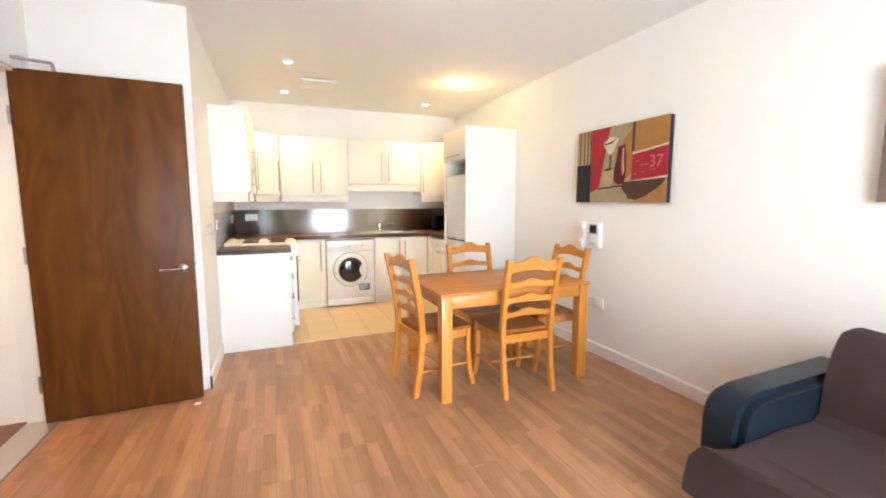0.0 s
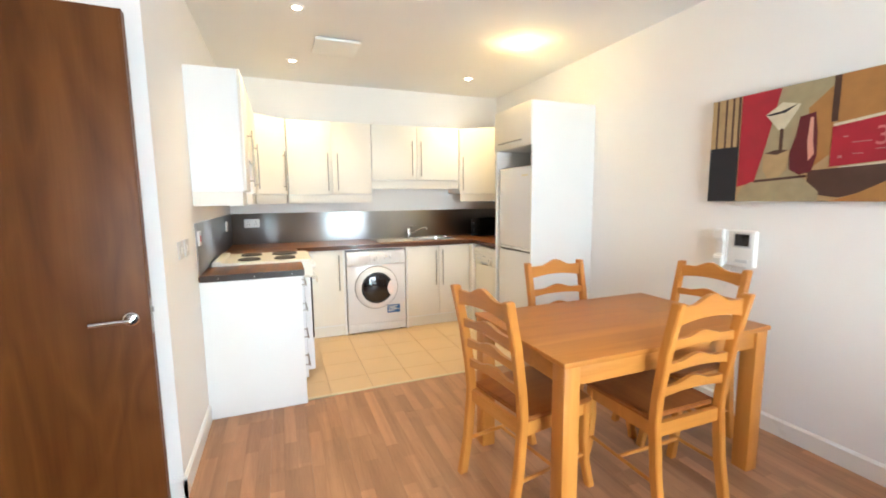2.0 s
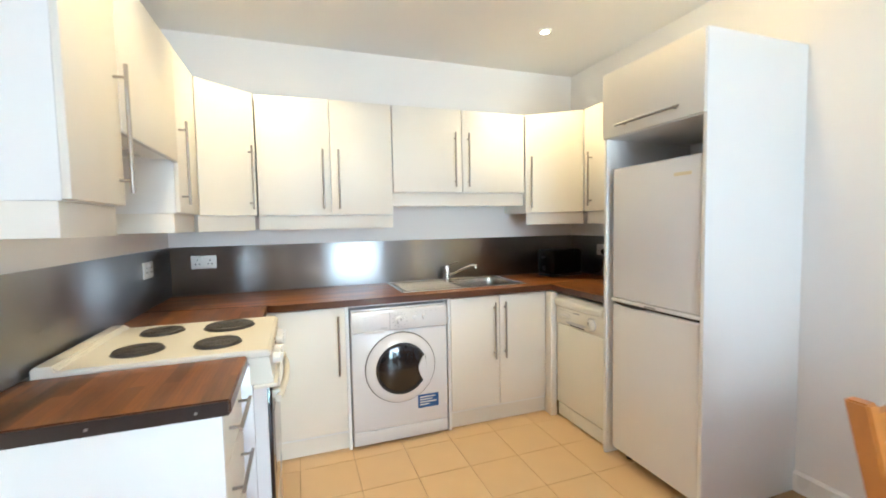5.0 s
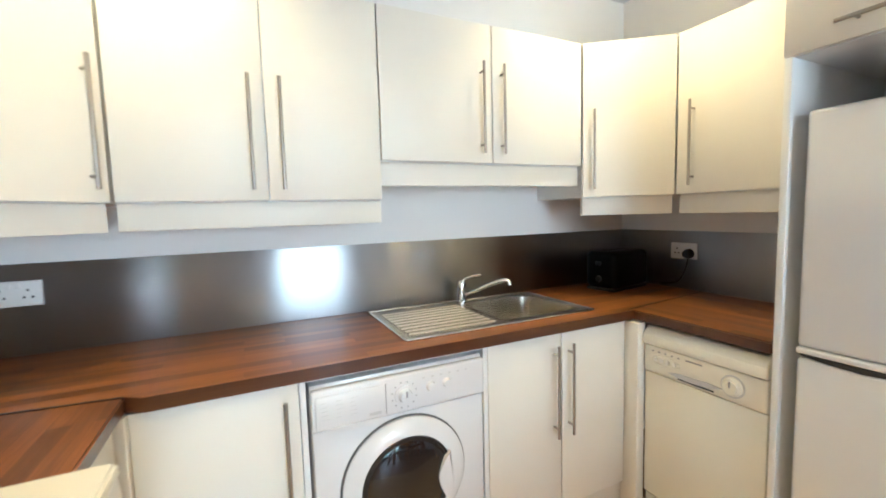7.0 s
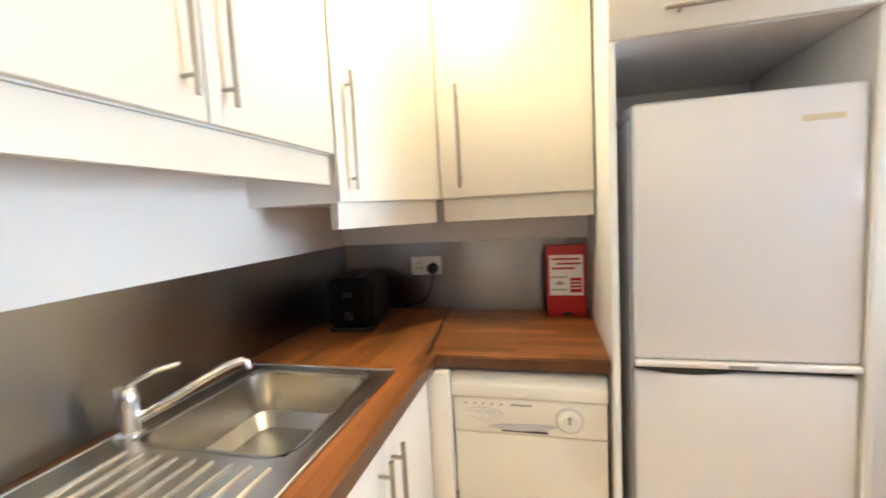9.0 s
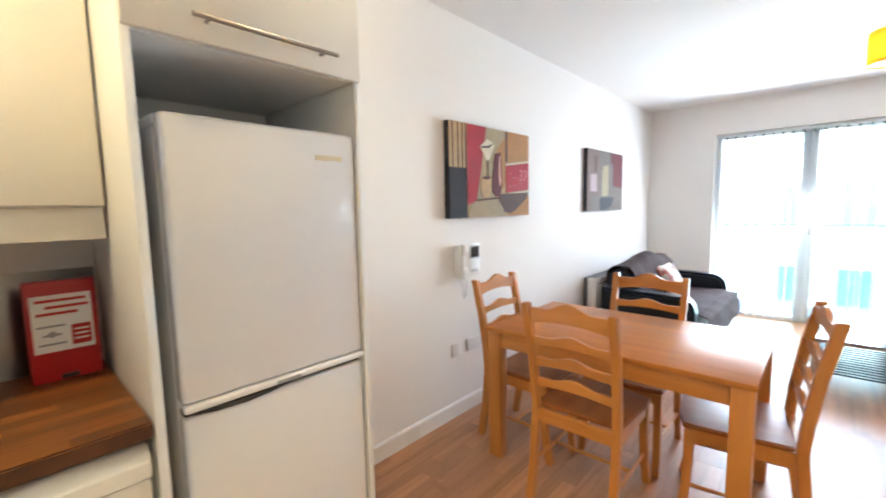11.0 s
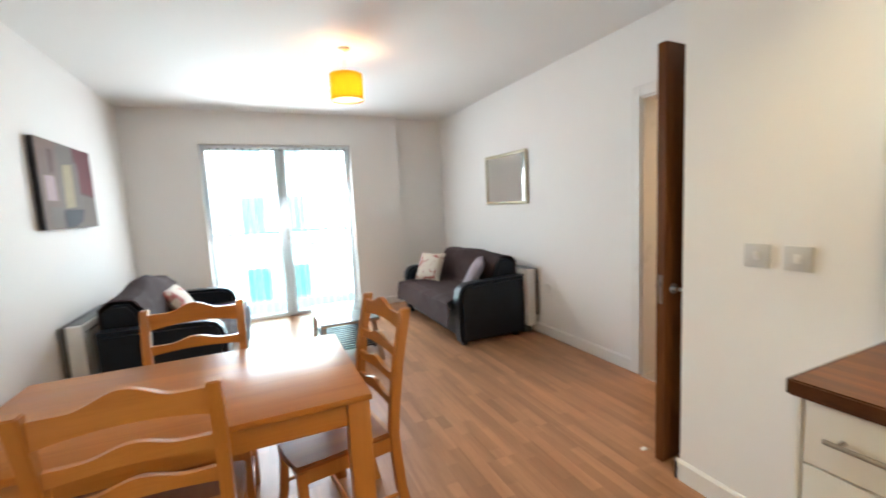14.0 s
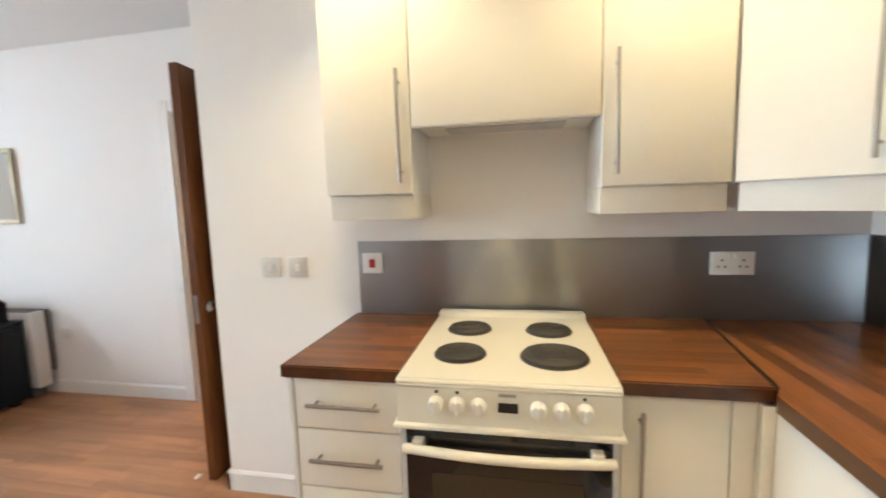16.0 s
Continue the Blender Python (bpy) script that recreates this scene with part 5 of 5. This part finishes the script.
ca = thing("closer_arm", (-0.6, 3.7, 2.1), "folding steel arm of a door closer", "door closer")
b = bmesh.new()
for p, q in (((-0.755, 3.62, 2.10), (-0.60, 3.70, 2.105)), ((-0.60, 3.70, 2.105), (-0.585, 3.71, 2.02))):
    cyl(b, p, q, 0.009, 8)
part("arm", b, STEEL, ca)
part("bracket", box(XL + 0.001, XL + 0.012, 3.58, 3.66, 2.085, 2.118), STEEL, ca)
sp = thing("door_stop", (0.0, 3.63, 0), "small white door stop on the floor", "door stop")
part("wedge", prism(bmesh.new(), [(-0.015, 0.001), (0.025, 0.001), (0.025, 0.006), (0.0, 0.012)], "y", 3.61, 3.63), PLASTICW, sp)
downlight(-1.75, 3.3, 5.0, (1.0, 0.62, 0.30))

# ---- skirting ----
def skirt(name, x0, x1, y0, y1, face):
    h, d = 0.10, 0.014
    if face == "x":
        poly = [(x0, 0.0), (x1, 0.0), (x1, h - 0.012), ((x0 * 0.65 + x1 * 0.35), h), (x0, h)]
        bb = prism(bmesh.new(), poly, "y", y0, y1)
    else:
        poly = [(y0, 0.0), (y1, 0.0), (y1, h - 0.012), ((y0 * 0.65 + y1 * 0.35), h), (y0, h)]
        bb = prism(bmesh.new(), poly, "x", x0, x1)
    structure(name, bb, GLOSSWHITE, "white painted skirting board", "skirting")


skirt("baseboard_east", XR, XR - 0.014, YW + 0.015, 4.716, "x")
skirt("baseboard_nib", XL + 0.015, XK + 0.014, YN, YN - 0.014, "y")
skirt("baseboard_kitchen", XK, XK + 0.014, YN - 0.014, 4.573, "x")
skirt("baseboard_west", XL, XL + 0.014, YW - 0.14, DY0 - 0.067, "x")
skirt("baseboard_south_a", -0.04, WX0 - 0.002, YW, YW + 0.014, "y")
skirt("baseboard_south_b", WX1 + 0.002, XR - 0.015, YW, YW + 0.014, "y")
skirt("baseboard_bay", XL + 0.015, -0.045, YW - 0.14, YW - 0.126, "y")

# ---- window ----
YG = YW - 0.16
wn1 = tagged(new("window_1"), "tall two-leaf aluminium balcony window", "window", kind="structure")
wn1.location = (1.49, YG, 0)
XM = 1.49
part("window_frame", box(WX0, WX0 + 0.055, YG - 0.03, YG + 0.03, 0.0, WZ, bevel=0.003), ALU, wn1)
part("window_frame", box(WX1 - 0.055, WX1, YG - 0.03, YG + 0.03, 0.0, WZ, bevel=0.003), ALU, wn1)
part("window_frame", box(WX0 + 0.057, WX1 - 0.057, YG - 0.03, YG + 0.03, WZ - 0.055, WZ, bevel=0.003), ALU, wn1)
part("window_frame", box(WX0 + 0.057, WX1 - 0.057, YG - 0.03, YG + 0.03, 0.0, 0.05, bevel=0.003), ALU, wn1)
part("mullion", box(XM - 0.07, XM - 0.0005, YG - 0.03, YG + 0.034, 0.052, WZ - 0.057, bevel=0.003), ALU, wn1)
mu = part("mullion", box(XM + 0.0005, XM + 0.07, YG - 0.03, YG + 0.034, 0.052, WZ - 0.057, bevel=0.003), ALU, wn1)
part("handle", box(XM - 0.04, XM - 0.018, YG + 0.035, YG + 0.06, 1.0, 1.16, bevel=0.004), STEEL, mu, "grey window handle")
for x0, x1 in ((WX0 + 0.056, XM - 0.071), (XM + 0.071, WX1 - 0.056)):
    g = part("pane", box(x0, x1, YG - 0.004, YG + 0.004, 0.051, WZ - 0.056), GLASS, wn1)
    g.visible_shadow = False
structure("window_reveal", box(WX0 - 0.03, WX0 - 0.0, YW - 0.001, YW + 0.006, 0, WZ + 0.03), GLOSSWHITE, "thin white bead round the window", "trim")
structure("window_reveal", box(WX1, WX1 + 0.03, YW - 0.001, YW + 0.006, 0, WZ + 0.03), GLOSSWHITE, "thin white bead round the window", "trim")
structure("window_reveal", box(WX0, WX1, YW - 0.001, YW + 0.006, WZ, WZ + 0.03), GLOSSWHITE, "thin white bead round the window", "trim")
vb = thing("vertical_blind", (1.49, YW - 0.06, 2.17), "ivory vertical slat blind drawn open", "blind")
for i in range(19):
    part("carrier", box(WX0 + 0.06 + i * 0.087, WX0 + 0.085 + i * 0.087, YW - 0.075, YW - 0.055, 2.125, 2.154), HEATGREY, vb)
part("headrail", box(WX0 + 0.01, WX1 - 0.01, YW - 0.085, YW - 0.045, 2.155, 2.19, bevel=0.003), ALU, vb)
xs = [WX0 + 0.072 + 0.087 * i for i in range(19)]
for i, x in enumerate(xs):
    turn = radians(2.0 + 1.5 * math.sin(i * 1.7))
    dx, dy = 0.0435 * math.sin(turn), 0.0435 * math.cos(turn)
    yc = YW - 0.066
    b = bmesh.new()
    k = [(x - dx, yc - dy), (x, yc - 0.0), (x + dx, yc + dy)]
    prism(b, [(k[0][0] - 0.0005, k[0][1]), (k[1][0] + 0.003, k[1][1]), (k[2][0] + 0.0005, k[2][1]), (k[1][0] + 0.0022, k[1][1])], "z", 0.035, 2.13)
    s = part("slat", b, BLINDM, vb)
    part("weight_loop", box(x - 0.002, x + 0.002, yc - 0.01, yc + 0.01, 0.008, 0.02), PLASTICW, s)
    part("hanger", box(x - 0.012, x + 0.012, yc - 0.004, yc + 0.004, 2.128, 2.156), PLASTICW, s)
    part("weight", box(x - 0.003, x + 0.003, yc - 0.036, yc + 0.036, 0.02, 0.04), PLASTICW, s)

# ---- outside ----
structure("balcony_floor", box(-0.6, 3.6, -1.9, YW - 0.31, -0.25, -0.05), CONCRETE, "pale concrete balcony floor", "balcony")
bl = thing("balustrade", (1.5, -1.75, -0.05), "glass balcony balustrade with a metal handrail", "balustrade")
RAILM = mat("grey_green_railing", (0.20, 0.25, 0.25), 0.5)
part("handrail", box(-0.6, 3.6, -1.78, -1.72, 1.04, 1.08, bevel=0.006), RAILM, bl)
for i in range(4):
    x = -0.55 + i * 1.03
    part("post", box(x, x + 0.04, -1.77, -1.73, -0.05, 1.04), RAILM, bl)
    g = part("glass_panel", box(x + 0.06, x + 1.01, -1.755, -1.745, 0.03, 1.0), glassy("balustrade_glass", (0.72, 0.93, 0.91)) if i == 0 else bpy.data.materials["balustrade_glass"], bl)
    g.visible_shadow = False
structure("ground", box(-400, 400, -800, 400, -6.7, -6.5), ASPHALT, "grey paved ground below the balcony", "ground")
YF = -12.0
ab = thing("apartment_building", (2, YF, -6.5), "white rendered apartment building across the court", "building")
part("wall", box(-14, 18, YF - 8, YF, -6.5, 5.6), RENDER, ab)
part("parapet", box(-14.1, 18.1, YF - 8, YF + 0.15, 5.601, 5.9), CONCRETE, ab)
WINFR, WINGL = mat("grey_window_frame", (0.12, 0.16, 0.16), 0.5), mat("blue_green_window_glass", (0.05, 0.09, 0.09), 0.05, var=0.2, scale=1, bump=0.0)
for z in (-4.75, -2.1, 0.6, 3.3):
    for i in range(10):
        x = -11.5 + (i // 2) * 5.6 + (i % 2) * 1.42 + 0.4
        w0 = part("window", box(x, x + 0.9, YF - 0.001, YF + 0.05, z, z + 1.38), WINFR, ab)
        part("pane", box(x + 0.05, x + 0.435, YF + 0.051, YF + 0.06, z + 0.05, z + 1.33), WINGL, w0)
        part("pane", box(x + 0.465, x + 0.85, YF + 0.051, YF + 0.06, z + 0.05, z + 1.33), WINGL, w0)
        part("sill", box(x - 0.06, x + 0.96, YF + 0.001, YF + 0.14, z - 0.08, z - 0.002), CONCRETE, w0)
for z in (-5.15, -2.6, 0.1):
    part("string_course", box(-14, 18, YF + 0.001, YF + 0.10, z, z + 0.28), CONCRETE, ab)

# ---- wall things ----
def painting(y_hi, y_lo, z_lo, z_hi, ground, patches, label):
    """A deep canvas on the long wall; patches are shapes in shares of its width (from its left) and height (from its top)."""
    t = thing("painting", (XR - 0.02, (y_hi + y_lo) / 2, z_lo), label, "painting")
    part("canvas", box(XR - 0.043, XR - 0.002, y_lo, y_hi, z_lo, z_hi, bevel=0.002), P_BLK, t)
    for i, (m, poly) in enumerate([(ground, rect(0.004, 0.004, 0.996, 0.996)), *patches]):
        pts = [(y_hi - u * (y_hi - y_lo), z_hi - v * (z_hi - z_lo)) for u, v in poly]
        part("paint_patch", prism(bmesh.new(), pts, "x", XR - 0.0434 - 0.0003 * (i + 1), XR - 0.0425), m, t)
    return t


def paint(name, col):
    return mat(name, col, 0.75, var=0.25, scale=14, bump=0.25, bscale=60)


P_TAN, P_OCH, P_RED, P_BLK = paint("paint_tan", (0.42, 0.29, 0.14)), paint("paint_ochre", (0.36, 0.17, 0.045)), paint("paint_red", (0.34, 0.012, 0.025)), paint("paint_black", (0.016, 0.017, 0.022))
P_CRM, P_BRN, P_WINE, P_STONE = paint("paint_cream", (0.62, 0.56, 0.40)), paint("paint_brown", (0.075, 0.035, 0.022)), paint("paint_wine", (0.11, 0.010, 0.014)), paint("paint_stone", (0.34, 0.28, 0.16))
P_PINK, P_GREY, P_LITE = paint("paint_pink", (0.40, 0.15, 0.14)), paint("paint_grey", (0.145, 0.115, 0.095)), paint("paint_highlight", (0.62, 0.30, 0.22))


def rect(u0, v0, u1, v1):
    return [(u0, v0), (u1, v0), (u1, v1), (u0, v1)]


A = [(P_TAN, rect(0.0, 0.0, 0.19, 0.47))]
for u in (0.03, 0.085, 0.13, 0.168):
    A.append((P_BRN, [(u, 0.0), (u + 0.014, 0.0), (u + 0.016, 0.47), (u + 0.002, 0.47)]))
A += [(P_BLK, rect(0.0, 0.47, 0.185, 1.0)), (P_RED, [(0.19, 0.0), (0.41, 0.0), (0.35, 0.45), (0.29, 0.82), (0.19, 0.86)]),
      (P_STONE, [(0.41, 0.0), (0.66, 0.0), (0.64, 0.25), (0.55, 0.55), (0.52, 0.80), (0.29, 0.84), (0.35, 0.45)]),
      (P_OCH, [(0.55, 0.22), (0.67, 0.05), (0.66, 0.62), (0.58, 0.72)]), (P_BRN, rect(0.655, 0.0, 0.685, 0.36)),
      (P_OCH, [(0.685, 0.0), (1.0, 0.0), (1.0, 0.31), (0.685, 0.37)]), (P_RED, [(0.665, 0.40), (1.0, 0.34), (1.0, 0.68), (0.665, 0.72)]),
      (P_CRM, [(0.67, 0.38), (1.0, 0.315), (1.0, 0.335), (0.67, 0.40)]), (P_CRM, [(0.70, 0.725), (1.0, 0.685), (1.0, 0.71), (0.72, 0.745)]),
      (P_BRN, [(0.57, 0.74), (1.0, 0.71), (0.95, 0.80), (0.80, 0.93), (0.72, 0.97), (0.57, 0.93)]),
      (P_OCH, [(1.0, 0.74), (1.0, 1.0), (0.68, 1.0), (0.80, 0.93), (0.93, 0.82)]),
      (P_STONE, [(0.27, 0.82), (0.55, 0.80), (0.63, 0.92), (0.62, 1.0), (0.19, 1.0), (0.22, 0.87)]), (P_BRN, [(0.30, 0.80), (0.56, 0.775), (0.57, 0.795), (0.29, 0.825)]),
      (P_CRM, [(0.335, 0.22), (0.42, 0.13), (0.51, 0.17), (0.50, 0.21), (0.435, 0.37), (0.41, 0.37)]), (P_BLK, [(0.335, 0.22), (0.42, 0.205), (0.50, 0.165), (0.44, 0.225), (0.36, 0.235)]),
      (P_BRN, rect(0.418, 0.36, 0.434, 0.56)), (P_TAN, [(0.335, 0.57), (0.475, 0.55), (0.465, 0.72), (0.43, 0.78), (0.37, 0.79), (0.34, 0.72)]), (P_BRN, [(0.345, 0.565), (0.40, 0.54), (0.47, 0.55), (0.41, 0.585)]),
      (P_WINE, [(0.515, 0.28), (0.585, 0.26), (0.60, 0.42), (0.605, 0.62), (0.585, 0.75), (0.53, 0.77), (0.48, 0.72), (0.475, 0.58), (0.50, 0.44)]), (P_LITE, [(0.565, 0.30), (0.58, 0.30), (0.585, 0.50), (0.595, 0.60), (0.57, 0.66), (0.558, 0.50)])]
A += [(P_PINK, rect(0.715, 0.485, 0.735, 0.495)), (P_PINK, rect(0.755, 0.535, 0.83, 0.543)), (P_PINK, rect(0.70, 0.635, 0.715, 0.655)), (P_PINK, rect(0.76, 0.625, 0.80, 0.632)), (P_PINK, rect(0.85, 0.60, 0.90, 0.607))]
pa = painting(3.628, 2.706, 1.322, 1.924, P_TAN, A, "abstract canvas in red, ochre and black")
fc = bpy.data.curves.new("numerals", "FONT")
fc.body, fc.size, fc.extrude = "37", 0.12, 0.0004
fc.materials.append(paint("paint_pale_red", (0.55, 0.16, 0.15)))
num = new("numerals", fc)
num.parent = pa
num.matrix_basis = Matrix.Translation((-pa.location.x, -pa.location.y, -pa.location.z)) @ Matrix.Translation((XR - 0.0535, 2.855, 1.578)) @ Matrix(((0, 0, -1, 0), (-1, 0, 0, 0), (0, 1, 0, 0), (0, 0, 0, 1)))
B = [(paint("paint_taupe", (0.16, 0.105, 0.08)), rect(0.0, 0.0, 0.32, 1.0)), (P_BRN, rect(0.18, 0.10, 0.24, 0.36)), (paint("paint_pale_mauve", (0.40, 0.29, 0.29)), rect(0.08, 0.40, 0.24, 0.68)), (P_GREY, [(0.32, 0.0), (0.62, 0.0), (0.60, 0.75), (0.32, 0.80)]),
     (P_STONE, [(0.40, 0.25), (0.58, 0.22), (0.56, 0.74), (0.38, 0.76)]), (P_GREY, [(0.56, 0.20), (0.70, 0.18), (0.68, 0.74), (0.56, 0.75)]), (P_WINE, [(0.62, 0.0), (1.0, 0.0), (1.0, 0.60), (0.72, 0.55), (0.68, 0.18)]),
     (P_WINE, [(0.85, 0.05), (1.0, 0.0), (1.0, 0.58), (0.88, 0.56)]), (P_GREY, [(0.70, 0.58), (1.0, 0.62), (1.0, 1.0), (0.32, 1.0), (0.34, 0.80), (0.68, 0.74)]), (P_BLK, [(0.33, 0.78), (0.72, 0.77), (0.66, 0.92), (0.50, 0.99), (0.33, 0.99)]), (P_GREY, rect(0.10, 0.75, 0.31, 0.98))]
painting(1.615, 0.678, 1.327, 1.936, P_BRN, B, "abstract canvas in beige, purple and grey")

mr = thing("wall_mirror", (XL, 1.155, 1.33), "small wall mirror in a slim silver-gilt frame", "mirror")
M0, M1, N0, N1 = 0.75, 1.57, 1.325, 1.885
part("backing", box(XL + 0.001, XL + 0.014, M0 + 0.01, M1 - 0.01, N0 + 0.01, N1 - 0.01), BLACK, mr)
part("glass", box(XL + 0.0145, XL + 0.018, M0 + 0.02, M1 - 0.02, N0 + 0.02, N1 - 0.02), MIRROR, mr, "silvered mirror glass")
for q in ((M0, M1, N0, N0 + 0.032), (M0, M1, N1 - 0.032, N1)):
    part("frame_bar", box(XL + 0.0005, XL + 0.03, q[0], q[1], q[2], q[3], bevel=0.005), SILVERWOOD, mr)
for q in ((M0, M0 + 0.032), (M1 - 0.032, M1)):
    part("frame_bar", box(XL + 0.0005, XL + 0.03, q[0], q[1], N0 + 0.033, N1 - 0.033, bevel=0.005), SILVERWOOD, mr)

ic = thing("door_intercom", (XR - 0.03, 3.44, 0.93), "white video door intercom with handset", "intercom")
part("body", box(XR - 0.045, XR - 0.001, 3.33, 3.48, 0.935, 1.15, bevel=0.008), PLASTICW, ic)
part("screen_bezel", box(XR - 0.05, XR - 0.0455, 3.345, 3.445, 1.05, 1.14, bevel=0.002), APPLGREY, ic)
part("screen", box(XR - 0.052, XR - 0.0502, 3.355, 3.435, 1.06, 1.13), DARKGLASS, ic, "small dark screen")
part("buttons", box(XR - 0.048, XR - 0.0455, 3.36, 3.43, 0.96, 0.98, bevel=0.001), APPLGREY, ic)
b = prism(bmesh.new(), [(XR - 0.05, 0.925), (XR - 0.085, 0.93), (XR - 0.085, 0.985), (XR - 0.068, 1.0), (XR - 0.068, 1.085), (XR - 0.085, 1.10), (XR - 0.085, 1.15), (XR - 0.05, 1.158)], "y", 3.487, 3.545)
bmesh.ops.bevel(b, geom=list(b.edges), offset=0.006, segments=2, affect="EDGES")
part("handset", b, PLASTICW, ic, "white telephone handset")
part("cradle", box(XR - 0.049, XR - 0.002, 3.483, 3.549, 0.94, 1.145, bevel=0.004), PLASTICW, ic)
b = bmesh.new()
pts = []
for i in range(150):
    k = i / 149
    a = k * 2 * math.pi * 17
    y = 3.515 - 0.025 * math.sin(k * math.pi)
    z = 0.925 - 0.125 * math.sin(k * math.pi)
    if k > 0.5:
        y -= 0.05 * (k - 0.5) * 2
    pts.append(Vector((XR - 0.035 + 0.006 * math.cos(a), y + 0.006 * math.sin(a), z)))
tube(b, pts, 0.002, 6)
part("coiled_cord", b, PLASTICW, ic, "coiled white cord")
for y in (3.55, 3.36):
    plate("wall_socket", (XR, y, 0.455), "-x", 0.146 if y < 3.5 else 0.088, 0.088, "white socket plate low on the wall", "socket")
plate("wall_socket", (XL, 1.83, 0.475), "+x", 0.088, 0.088, "white socket plate beside the heater", "socket")


def heater(label):
    """A flat electric heater on the wall at x = 0, facing +x, y from 0 to 0.8."""
    h = thing("storage_heater", (0, 0, 0), label, "heater", "storage heaters")
    part("casing", box(0.03, 0.125, 0.0, 0.8, 0.085, 0.665, bevel=0.008), PLASTICW, h)
    part("back_frame", box(0.002, 0.028, -0.004, 0.804, 0.19, 0.668, bevel=0.002), HEATGREY, h, "dark grey rear frame")
    part("top_grille", box(0.042, 0.115, 0.03, 0.77, 0.6655, 0.67), HEATGREY, h)
    for i in range(16):
        part("grille_slot", box(0.1252, 0.127, 0.06 + i * 0.043, 0.092 + i * 0.043, 0.60, 0.615), HEATGREY, h)
    for y in (0.08, 0.68):
        part("foot", box(0.035, 0.12, y, y + 0.04, 0.0, 0.084), HEATGREY, h)
    return h


h1 = heater("white storage heater with dark frame behind sofa")
copy_thing(h1, pose(XR - 0.015, 1.60, 0, 0, 0, 180))
h1.matrix_basis = pose(XL + 0.015, 0.91, 0)

cushion("cushion", (-0.10, 0.40, 0.60), 62, 122, 0.36, FLOWER, "cream floral cushion leaning on the sofa arm", thick=0.06)
cushion("cushion", (-0.22, 1.30, 0.60), 60, 60, 0.42, LILAC, "grey lilac cushion leaning on the sofa back", thick=0.065)
cushion("cushion", (2.50, 0.72, 0.565), 58, -95, 0.40, FLOWER, "cream floral cushion on the sofa", thick=0.06)

# ---- floor pieces ----
def slab_mesh(name, w, l, h, m, ch=0.0004):
    """A flat piece from its corner at the origin, its upper edges chamfered."""
    me = bpy.data.meshes.new(name)
    v = [(0, 0, -h), (w, 0, -h), (w, l, -h), (0, l, -h), (0, 0, -ch), (w, 0, -ch), (w, l, -ch), (0, l, -ch), (ch, ch, 0), (w - ch, ch, 0), (w - ch, l - ch, 0), (ch, l - ch, 0)]
    f = [(8, 9, 10, 11)]
    for i in range(4):
        j = (i + 1) % 4
        f += [(i, j, 4 + j, 4 + i), (4 + i, 4 + j, 8 + j, 8 + i)]
    me.from_pydata(v, [], f)
    me.materials.append(m)
    return me


CACHE = {}


def lay(name, x, y, w, l, h, m):
    key = (name, round(w, 3), round(l, 3))
    if key not in CACHE:
        CACHE[key] = slab_mesh(name, w, l, h, m)
    ob = new(name, CACHE[key])
    ob.parent, ob.location = floor, (x, y, 0)


PW, PL = 0.1965, 1.285
EDGE = 4.618
i, x = 0, XL
while x < XR - 0.01:
    w = min(PW, XR - x)
    top = EDGE if x + w > XK + 0.12 else YN
    y = YW - 0.14 - ((i * 0.437) % 1.0) * PL if x < 0 else YW - ((i * 0.437) % 1.0) * PL
    low = YW - 0.14 if x < -0.05 else YW
    if WX0 - 0.1 < x < WX1:
        low = YW - 0.13
    while y < top - 0.01:
        y0, y1 = max(y, low), min(y + PL, top)
        if y1 - y0 > 0.02:
            lay("plank", x, y0, w - 0.0005, y1 - y0 - 0.0005, 0.008, LAMINATE)
        y += PL
    x += PW
    i += 1
TS = 0.297
for ix in range(9):
    for iy in range(7):
        x, y = 0.798 - 3 * TS + ix * TS, 4.882 + (iy - 1) * TS
        x0, x1, y0, y1 = max(x, XK), min(x + TS - 0.003, 2.95), max(y, 4.648), min(y + TS - 0.003, YB - 0.3)
        if x1 - x0 > 0.03 and y1 - y0 > 0.02:
            lay("tile", x0, y0, x1 - x0, y1 - y0, 0.008, TILE)
structure("floor_trim", box(XK, XR, 4.62, 4.645, -0.006, 0.0035, bevel=0.001), BRASSY, "pale metal strip between laminate and tiles", "trim")
